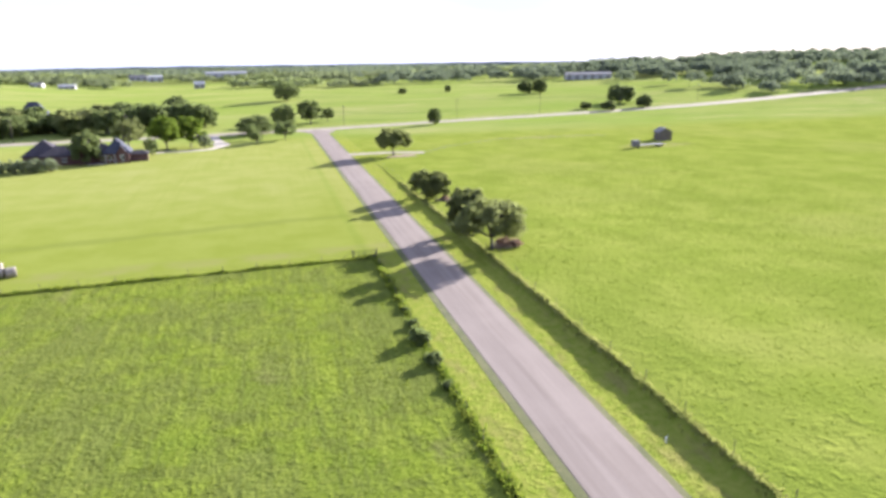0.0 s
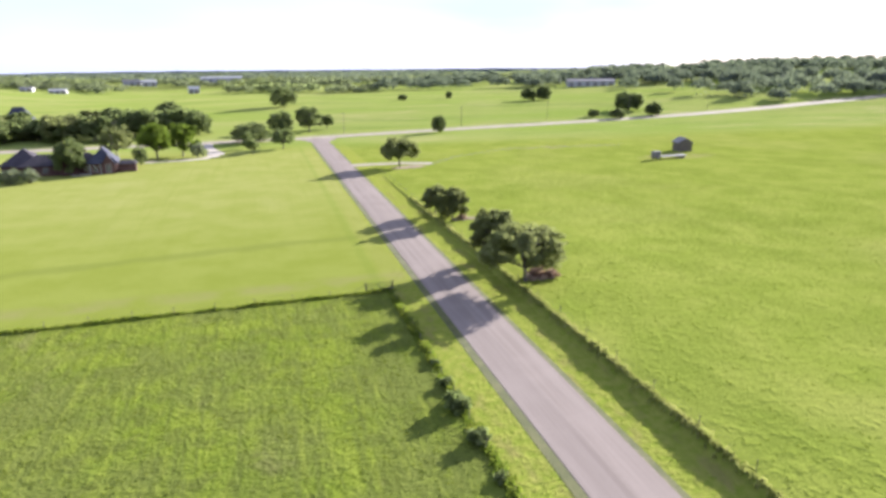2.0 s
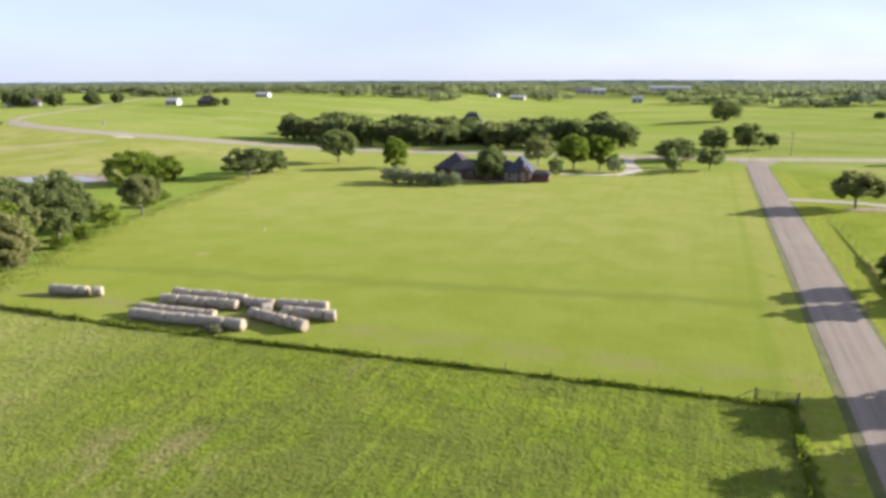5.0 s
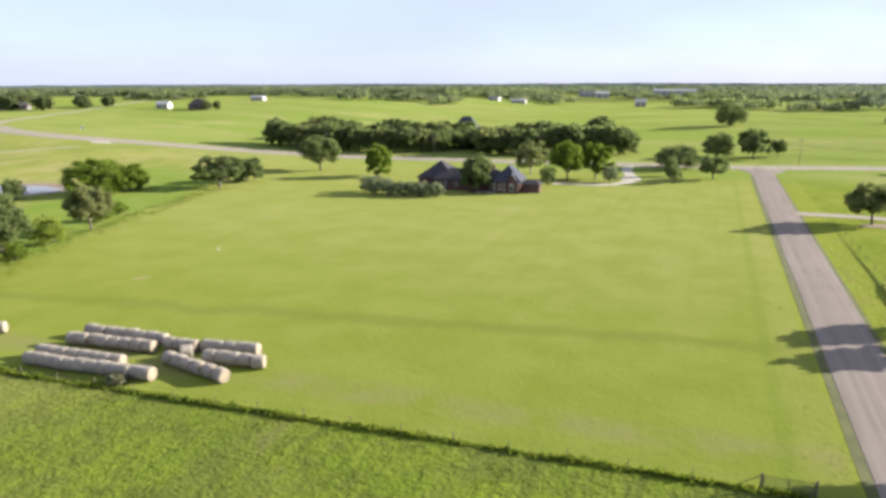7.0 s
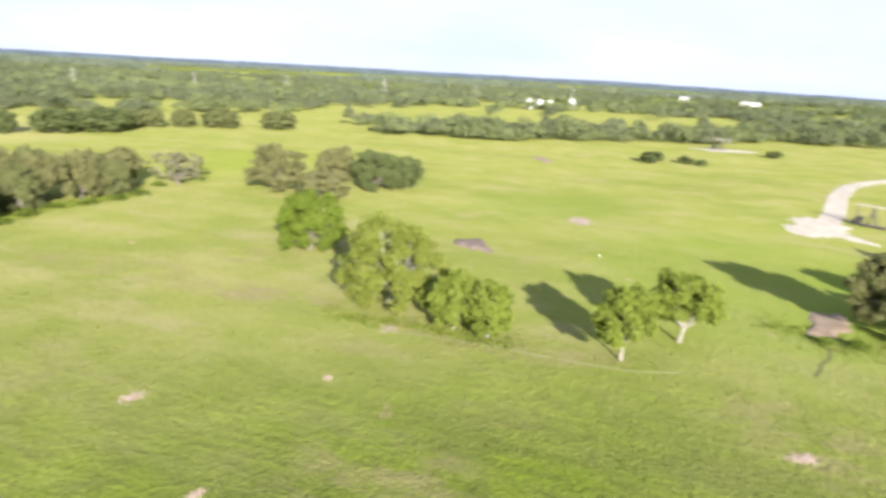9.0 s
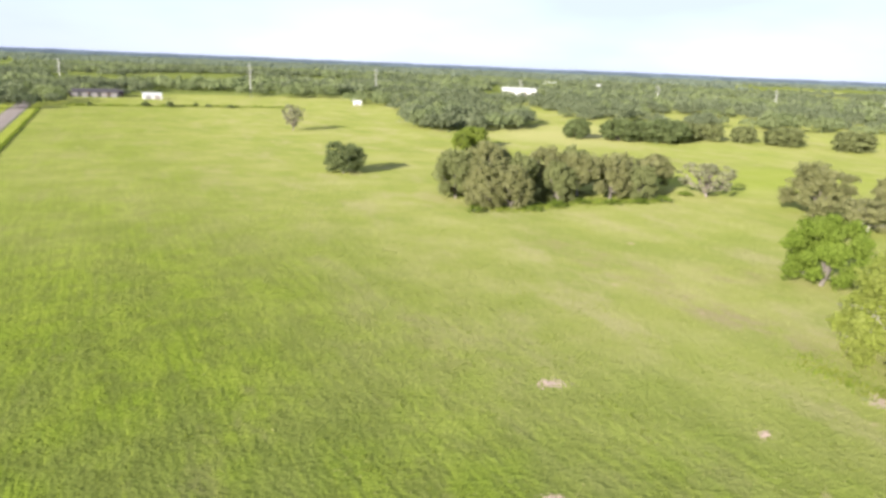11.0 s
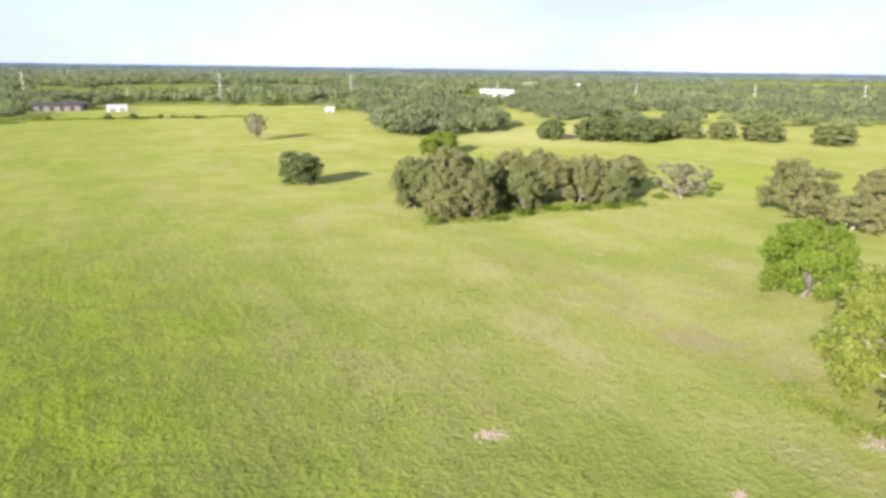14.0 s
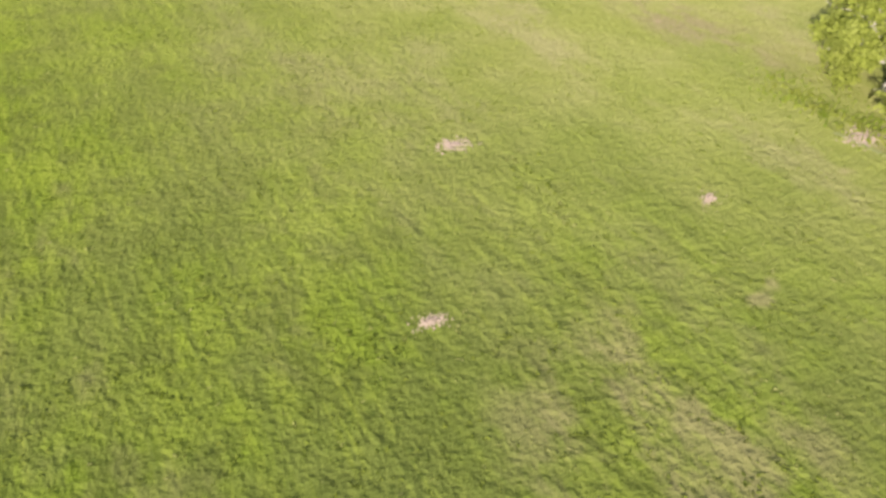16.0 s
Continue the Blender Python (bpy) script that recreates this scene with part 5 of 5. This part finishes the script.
def barn(x, y, sx, sy, wall, ridge, turn, skin, roof, label, name="barn", doors=2, category="building"):
    root = new(name)
    root.matrix_world = pose(x, y, rise(x, y), 0, 0, turn)
    part("wall", gabled_wall(sx, sy, wall, ridge - wall), skin, root)
    part("roof", gable_roof(sx, sy, wall + 0.12, ridge - wall, 0.35), roof, root)
    for i in range(doors):
        u = (i + 0.5) / doors * sx - sx / 2
        part("door", boxed(u, -sy / 2 - 0.04, 0, min(3.4, sx / doors * 0.6), 0.1, wall * 0.78, 0.02), GREYMETAL, root)
    part("ridge_cap", boxed(0, 0, ridge + 0.10, sx + 0.7, 0.4, 0.08), roof, root)
    return tagged(root, label, category)


def farmhouse():
    root = new("farmhouse")
    root.matrix_world = pose(-57.1, 232.3, 0, 0, 0, 6)
    # the long middle, a hipped wing and a steep-gabled wing
    part("wall", boxed(0, 0, -0.3, 22, 9.5, 3.3), BRICK, root)
    part("roof", hip_roof(22, 9.5, 3.05, 2.9, 0.6, 0.6), ROOF, root)
    wing = part("wing_wall", boxed(-11, 4, -0.3, 11, 12, 3.3), BRICK, root)
    hip = part("roof", hip_roof(11, 12, 3.1, 4.4, 0.6, 0.12), ROOF, root)
    hip.location = (-11, 4, 0)
    gw = part("wing_wall", boxed(0, 0, -0.3, 10.0, 7.6, 3.5), BRICK, root)
    gw.matrix_local = pose(11.0, -2.0, 0, 0, 0, 90)
    gr = part("roof", hip_roof(10.0, 7.6, 3.25, 4.3, 0.5, 0.35), BLUEROOF, root, "steep slate-blue hipped roof")
    gr.matrix_local = pose(11.0, -2.0, 0, 0, 0, 90)
    dormer = part("wing_wall", gabled_wall(3.0, 3.4, 3.2, 2.6), BRICK, root)
    dormer.matrix_local = pose(12.6, -6.2, 0, 0, 0, 90)
    dr = part("roof", gable_roof(3.6, 3.4, 3.3, 2.6, 0.3), BLUEROOF, root)
    dr.matrix_local = pose(12.6, -6.0, 0, 0, 0, 90)
    part("annex_wall", boxed(17.4, -2.6, -0.3, 5.4, 4.2, 2.7), BRICK, root)
    lean = part("roof", hip_roof(5.4, 4.2, 2.45, 1.1, 0.35, 0.4), ROOF, root)
    lean.location = (17.4, -2.6, 0)
    cross = part("roof", gable_roof(9.0, 5.0, 3.3, 3.0, 0.3), ROOF, root)
    cross.matrix_local = pose(2.0, -2.4, 0, 0, 0, 90)
    cw = part("wing_wall", gabled_wall(8.6, 4.6, 3.1, 2.9), BRICK, root)
    cw.matrix_local = pose(2.0, -2.2, 0, 0, 0, 90)
    chimney = part("chimney", boxed(5.6, 1.0, 2.5, 1.1, 1.1, 4.2, 0.05), BRICK, root)
    part("cap", boxed(5.6, 1.0, 6.7, 1.4, 1.4, 0.18, 0.03), ROOF, chimney)
    window(root, 12.6, -7.74, 0.6, 1.2, 2.2)
    window(root, 9.0, -7.04, 0.8, 1.0, 1.7)
    for u in (7.6, 10.4):
        part("porch_column", boxed(u, -7.2, 0, 0.35, 0.3, 3.0, 0.03), PALEMETAL, root, "pale porch column")
    for u in (-8.0, -4.5, 6.5):
        window(root, u, -4.8, 0.9, 1.5, 1.4)
    window(root, 2.0, -6.56, 0.9, 1.6, 1.5)
    part("door", boxed(8.3, -4.78, 0, 1.0, 0.12, 2.1, 0.02), DARKSTEEL, root)
    part("porch_slab", boxed(5.0, -6.6, -0.1, 5.0, 3.4, 0.22, 0.02), GRAVEL, root)
    return tagged(root, "long brick farmhouse with brown hipped and gabled roofs", "house")


farmhouse()


def far_house(x, y, sx, sy, wall, roof_high, turn, skin, roof, label, name="house", storeys=1, ridge=0.45):
    root = new(name)
    root.matrix_world = pose(x, y, rise(x, y), 0, 0, turn)
    part("wall", boxed(0, 0, -0.3, sx, sy, wall + 0.3), skin, root)
    part("roof", hip_roof(sx, sy, wall + 0.05, roof_high, 0.6, ridge), roof, root)
    for s in range(storeys):
        for i in range(4):
            u = (i + 0.5) / 4 * sx - sx / 2
            window(root, u, -sy / 2, 0.9 + 3.0 * s, 1.3, 1.5)
    part("door", boxed(sx * 0.02, -sy / 2 - 0.03, 0, 1.1, 0.1, 2.1), DARKSTEEL, root)
    return tagged(root, label, "house")


far_house(-111.0, 381.9, 13, 11, 5.4, 7.0, 8, BRICK, BLUEROOF, "tall brick house with a steep slate-blue roof in the grove", storeys=2, ridge=0.3)
far_house(-122.5, 383.5, 10, 9, 4.6, 3.8, 8, BRICK, BLUEROOF, "lower brick wing house with a slate-blue roof in the grove", ridge=0.4)
far_house(-342.4, 454.1, 13, 9, 3.2, 4.2, 20, BRICK, ROOF, "brown-roofed brick house on the far rise")
far_house(-491.0, 422.0, 22, 10, 3.2, 3.0, 35, GREYMETAL, ROOF, "low dark house behind trees on the far rise")
barn(-376.8, 456.4, 9.5, 7, 3.4, 5.4, 12, WHITE, WHITE, "white metal barn on the far green rise")
barn(-376.4, 573.7, 12, 7, 3.0, 4.4, 8, WHITE, WHITE, "low white metal shed on the far rise", doors=3)
barn(-788.1, 740.6, 16, 10, 4, 6.5, 30, WHITE, WHITE, "distant white shed on the skyline")
barn(-753.6, 761.7, 14, 10, 4, 6.5, 20, WHITE, WHITE, "distant white shed on the skyline")
barn(-7.0, -432.0, 27, 9, 3.4, 4.8, 184, DARKSTEEL, ROOF, "long dark-roofed open barn beyond the pasture", doors=5)
barn(-39.2, -417.2, 10.5, 7, 2.8, 3.8, 182, WHITE, WHITE, "white metal shed beyond the pasture")
barn(-20.4, -438.4, 6, 5, 3.0, 4.0, 186, BRICK, ROOF, "small reddish outbuilding beside the long barn", doors=1)
barn(-397.6, -564.1, 34, 15, 5.2, 7.4, 150, WHITE, WHITE, "large white metal workshop in the valley woods", doors=5)
barn(-160.2, -381.7, 5, 4, 2.2, 3.0, 160, WHITE, WHITE, "small white shed at the wood's edge", doors=1)
barn(323.4, 643.4, 46, 16, 5.0, 7.0, -18, WHITE, GREYMETAL, "long pale warehouse among the northern trees", doors=6)
barn(-58.0, 1385.0, 74, 16, 8.0, 11.0, 3, WHITE, WHITE, "very long white building far to the north", doors=6)
barn(-61.0, 782.0, 11, 9, 5.0, 7.5, 5, WHITE, WHITE, "distant white farm building", doors=2)
barn(-150.0, 1128.0, 20, 12, 7.0, 9.5, 12, WHITE, WHITE, "distant white shed among the northern woods", doors=2)
barn(-178.0, 1160.0, 26, 12, 6.0, 9.0, 4, WHITE, GREYMETAL, "distant grey-roofed shed among the northern woods", doors=3)
barn(-192.0, 792.0, 16, 8, 3.2, 4.6, 4, WHITE, WHITE, "low pale shed at the northern wood's edge", doors=3)
barn(-222.0, 800.0, 12, 8, 3.2, 4.6, -4, WHITE, GREYMETAL, "low pale shed at the northern wood's edge", doors=2)
barn(-634.8, -852.1, 20, 10, 5, 7.5, 150, WHITE, WHITE, "distant white building in the woods", doors=3)
barn(-689.5, -808.9, 12, 8, 4.5, 7, 140, WHITE, WHITE, "distant white building in the woods", doors=2)
barn(-1268.0, 163.0, 30, 10, 4.2, 6.4, 80, WHITE, WHITE, "distant white building beyond the pasture", doors=3)
barn(-1447.0, 58.0, 16, 9, 4.0, 6.0, 80, WHITE, WHITE, "distant white building beyond the pasture", doors=2)
barn(148.7, 221.3, 5.6, 5.0, 3.2, 4.6, 80, POSTWOOD, GREYMETAL, "weathered grey tin shed alone in the field", name="field_shed", doors=1, category="shed")


def stock_trailer(x, y, turn):
    root = new("flatbed_trailer")
    root.matrix_world = pose(x, y, rise(x, y), 0, 0, turn)
    part("deck", boxed(0, 0, 0.75, 11, 2.4, 0.22, 0.03), GREYMETAL, root)
    part("cab_box", boxed(-6.6, 0, 0.5, 2.6, 2.2, 2.2, 0.15), GREYMETAL, root)
    for u in (-6.4, 2.6, 3.8):
        for s in (-1, 1):
            wheel = part("wheel", rodded((u, s * 0.95, 0.45), (u, s * 1.2, 0.45), 0.45, n=16), DARKSTEEL, root)
            part("rim", rodded((u, s * 1.19, 0.45), (u, s * 1.23, 0.45), 0.22, n=12), PALEMETAL, wheel)
    part("tongue", boxed(-5.3, 0, 0.62, 1.2, 0.3, 0.16), DARKSTEEL, root)
    return tagged(root, "old grey flatbed truck parked in the grass field", "truck")


stock_trailer(133.5, 204.0, 6)


def tank(x, y, r, high):
    root = new("storage_tank")
    root.location = (x, y, rise(x, y))
    part("shell", rodded((0, 0, -0.2), (0, 0, high), r, n=24), WHITE, root)
    part("roof", rodded((0, 0, high), (0, 0, high + r * 0.35), r * 1.02, 0.1, n=24), WHITE, root)
    part("rim", rodded((0, 0, high - 0.1), (0, 0, high + 0.02), r * 1.03, n=24), PALEMETAL, root)
    return tagged(root, "white cylindrical storage tank beyond the pasture", "tank", "white tanks")


for x, y, r, h in ((-653.0, -84.0, 3.2, 9.0), (-660.0, -75.0, 3.4, 8.5), (-664.0, -66.5, 3.4, 8.0), (-713.0, -53.0, 3.0, 9.5)):
    tank(x, y, r, h)


def pumpjack(x, y, turn):
    root = new("pumpjack")
    root.matrix_world = pose(x, y, rise(x, y), 0, 0, turn)
    part("skid", boxed(0, 0, 0.02, 7.5, 1.8, 0.4, 0.03), DARKSTEEL, root)
    for s in (-1, 1):
        part("samson_leg", rodded((-0.4, s * 0.85, 0.4), (0.5, s * 0.15, 4.6), 0.13), DARKSTEEL, root)
        part("samson_leg", rodded((1.4, s * 0.85, 0.4), (0.5, s * 0.15, 4.6), 0.13), DARKSTEEL, root)
    part("walking_beam", boxed(0.2, 0, 4.7, 7.4, 0.3, 0.42, 0.03), HAY, root, "faded tan walking beam")
    bm = bmesh.new()
    arc = [(4.0, 5.4), (4.55, 4.9), (4.75, 4.3), (4.65, 3.6), (4.35, 3.1), (3.9, 4.1), (3.7, 4.8)]
    one = [bm.verts.new((u, -0.22, w)) for u, w in arc]
    two = [bm.verts.new((u, 0.22, w)) for u, w in arc]
    bm.faces.new(one)
    bm.faces.new(two[::-1])
    for i in range(len(arc)):
        j = (i + 1) % len(arc)
        bm.faces.new((one[j], one[i], two[i], two[j]))
    part("horse_head", bm, GREYMETAL, root)
    for s in (-1, 1):
        part("pitman_arm", rodded((-3.2, s * 0.6, 4.7), (-2.7, s * 0.75, 1.8), 0.08), DARKSTEEL, root)
        part("counterweight", boxed(-2.3, s * 0.95, 0.9, 1.5, 0.3, 1.2, 0.1), DARKSTEEL, root)
    part("gearbox", boxed(-2.6, 0, 0.4, 1.2, 1.0, 1.3, 0.08), DARKSTEEL, root)
    part("motor", boxed(-3.6, 0, 0.4, 0.7, 0.9, 0.8, 0.08), GREYMETAL, root)
    part("polished_rod", rodded((4.7, 0, 0.9), (4.7, 0, 4.0), 0.03), PALEMETAL, root)
    part("wellhead", rodded((4.7, 0, -0.1), (4.7, 0, 1.0), 0.16, 0.12), DARKSTEEL, root)
    return tagged(root, "oilfield pumpjack with a pale walking beam beside its pad", "pumpjack")


pumpjack(-184.2, 96.0, 60)
pumpjack(-366.0, 71.0, 75)


def steel_pole(x, y, high):
    root = new("transmission_pole")
    root.location = (x, y, rise(x, y))
    part("shaft", rodded((0, 0, -0.5), (0, 0, high), 0.36, 0.22, 10), PALEMETAL, root)
    for i in range(3):
        arm = part("arm", rodded((0, 0, high - 1.2 - 2.4 * i), ((-1) ** i * 2.4, 0, high - 0.7 - 2.4 * i), 0.14, 0.08), PALEMETAL, root)
        part("insulator", rodded(((-1) ** i * 2.4, 0, high - 0.7 - 2.4 * i), ((-1) ** i * 2.4, 0, high - 1.9 - 2.4 * i), 0.09), GREYMETAL, arm)
    return tagged(root, "tall pale steel transmission pole above the woods", "power pole", "transmission line")


for x, y, h in ((15.7, -553.0, 19), (-106.9, -458.1, 20), (-228.4, -529.1, 19), (-313.4, -428.2, 16), (-464.8, -435.8, 15), (-591.9, -412.6, 15), (-627.5, -328.8, 17), (-690.0, -248.3, 17), (-771.0, -168.9, 17), (-841.4, -71.4, 17)):
    steel_pole(x, y, h * 1.12)


def utility_pole(x, y, high):
    root = new("utility_pole")
    root.location = (x, y, rise(x, y))
    part("pole", rodded((0, 0, -0.4), (0, 0, high), 0.13, 0.09, 8), POSTWOOD, root)
    part("crossarm", boxed(0, 0, high - 0.7, 2.2, 0.12, 0.14), POSTWOOD, root)
    for s in (-0.9, 0.0, 0.9):
        part("insulator", rodded((s, 0, high - 0.56), (s, 0, high - 0.36), 0.05), GREYMETAL, root)
    return tagged(root, "wooden utility pole beside the highway", "utility pole", "highway utility poles")


for x, y, h in ((-99.5, 307.1, 9.5), (-57.1, 315.7, 9.5), (39.7, 330.2, 9.5), (-149.5, 303.8, 9), (155.0, 359.0, 11), (102.4, 347.3, 10), (215.1, 376.4, 10), (278.5, 390.1, 10)):
    utility_pole(x, y, h)


def marker(x, y, high, label, name="marker_post"):
    root = new(name)
    root.location = (x, y, rise(x, y))
    part("post", rodded((0, 0, -0.2), (0, 0, high), 0.06, 0.055, 10), TRIM, root)
    part("cap", rodded((0, 0, high), (0, 0, high + 0.06), 0.065, 0.03, 10), TRIM, root)
    return tagged(root, label, "marker")


marker(-78.4, 142.7, 0.8, "short white marker post in the hay field")
marker(-121.6, 39.4, 0.45, "short white marker post in the valley pasture")
marker(31.5, 30.8, 0.45, "short white survey post on the verge")


def road_sign(x, y):
    root = new("road_sign")
    root.matrix_world = pose(x, y, rise(x, y), 0, 0, 200)
    part("post", rodded((0, 0, -0.2), (0, 0, 2.6), 0.05), PALEMETAL, root)
    part("panel", boxed(0, -0.06, 1.6, 1.5, 0.03, 1.6, 0.01), TRIM, root, "plain white sign panel")
    return tagged(root, "white roadside sign by the highway", "sign")


road_sign(-272.2, 287.7)

# ---------------------------------------------------------------- bare ground
PATHSOIL = surface("trodden_grass", (0.155, 0.175, 0.055), (0.215, 0.20, 0.095), 0.4, 4, 0.95, 0.5, 0.04, local=False)
PINK = surface("pink_soil", (0.215, 0.165, 0.125), (0.300, 0.230, 0.185), 0.8, 5, 0.95, 0.6, 0.06, local=False)
def soil_spot(x, y, r, seed):
    """A frayed spot of bare soil: many low crumbs, thick in the middle and thin at the rim."""
    rng = random.Random(seed)
    verts, faces = [], []
    turn = rng.uniform(0, 3.1)
    for i in range(int(90 + 60 * r)):
        q, t = abs(rng.gauss(0, 0.52)), rng.uniform(0, 6.283)
        u, v = math.cos(t) * q * r, math.sin(t) * q * r * 0.6
        px, py = x + u * math.cos(turn) - v * math.sin(turn), y + u * math.sin(turn) + v * math.cos(turn)
        size, z, base, n = rng.uniform(0.05, 0.16) * r * (1.2 - min(q, 1) * 0.6), rise(px, py), len(verts), 7
        spin = rng.uniform(0, 1)
        for j in range(n):
            a = 2 * math.pi * j / n + spin
            w = size * rng.uniform(0.7, 1.25)
            verts.append((px + math.cos(a) * w, py + math.sin(a) * w, z - 0.02))
        verts.append((px, py, z + 0.03 + 0.05 * rng.random()))
        faces += [(base + j, base + (j + 1) % n, base + n) for j in range(n)]
    tagged(new("soil_patch", mesh_of("soil_patch", verts, faces, PINK)), "bare pinkish soil spot in the pasture grass", "bare soil", kind="stuff")


for i, (x, y, r) in enumerate(((-45.2, 4.9, 1.7), (-56.4, 19.3, 1.0), (-72.0, 19.5, 2.2), (-35.1, 19.7, 1.1), (-59.4, 63.3, 1.9))):
    soil_spot(x, y, r, i + 20)
tagged(patch("eroded_bank", -99.8, 72.0, 7.0, 2.6, EARTH, 0.12, 40, -0.28, 0.4), "eroded reddish earth bank beneath the oak", "earth bank")
tagged(patch("washed_gully", -118.3, 16.7, 5.4, 2.8, DARKEARTH, 0.3, 41, 0.5, 0.4), "brown eroded gully side in the valley pasture", "gully")
tagged(patch("bare_scrape", -261.3, 2.6, 8, 3, EARTH, 0.15, 42, 0.5, 0.4), "bare brown scrape in the far pasture", "bare soil")
soil_spot(-153.0, 31.6, 5.0, 43)
tagged(patch("brush_floor", 38.7, 90.9, 2.4, 1.8, EARTH, 0.12, 44, 0.2, 0.35), "reddish bare soil and litter beneath the roadside oak", "bare soil")
tagged(patch("brush_floor", 39.7, 133.1, 2.6, 1.6, EARTH, 0.10, 45, 0.2, 0.35), "reddish bare soil beneath the small oak", "bare soil")
tagged(patch("brush_floor", 45.0, 211.0, 5.0, 3.0, EARTH, 0.10, 46, 0.2, 0.35), "reddish bare soil beneath the oak by the drive", "bare soil")
plant("fence_shrub", -50.0, 90.6, 1.3, 3.0, "shrub", DEADLEAF, label="dry brown weed clump on the fence beside the bales", category="shrub", count=600, size=1.1)
for x, y, h, w in ((38.3, 91.2, 1.7, 3.2), (39.9, 90.0, 1.5, 3.0), (39.1, 132.8, 1.1, 2.6)):
    plant("brush_pile", x, y, h, w, "shrub", REDTWIGS, label="heap of dry reddish brush beneath a roadside oak", category="brush pile", count=600, size=1.0, group="brush piles")
tagged(strip("washed_rill", [(-92.6, 70.4), (-88.6, 70.6), (-85.5, 69.9), (-83.4, 68.7), (-81.6, 68.3), (-79.1, 67.4)], 0.45, SHOULDER, 0.012, thick=0.0, step=2), "narrow washed rill below the eroded bank", "rill", kind="structure")
tagged(strip("cow_path", [(-70.7, 18.0), (-71.5, 26.0), (-71.8, 33.7), (-71.4, 40.8), (-71.7, 48.0), (-73.5, 53.0)], 0.4, PATHSOIL, 0.015, thick=0.0, step=2), "narrow worn cattle path below the pasture trees", "path", kind="structure")
for x, y, h, w in ((-4.7, -352.1, 2.5, 3.0), (-31.7, -351.4, 3.2, 4.7), (-43.4, -347.8, 3.5, 5.7), (-56.9, -353.5, 2.4, 3.8), (-63.3, -350.3, 1.9, 3.8), (-74.1, -343.3, 2.1, 5.7)):
    plant("fence_shrub", x, y, h, w, "shrub", OAK, label="dark bush on the pasture's far fence line", category="shrub", count=500, size=1.2, group="far fence bushes")
weed_row("far_fence_weeds", [(5.2, -353.4), (-109.5, -349.5)], 0.9, 0.6, 0.5, 12, WEEDS, "dark weeds along the pasture's far fence", 13)
tagged(strip("field_track", [(54.0, 217.2), (67.2, 232.5), (92.8, 247.6), (136.8, 244.4)], 0.7, SHOULDER, 0.02, thick=0.0, step=5), "faint worn track across the roadside field", "track", kind="structure")
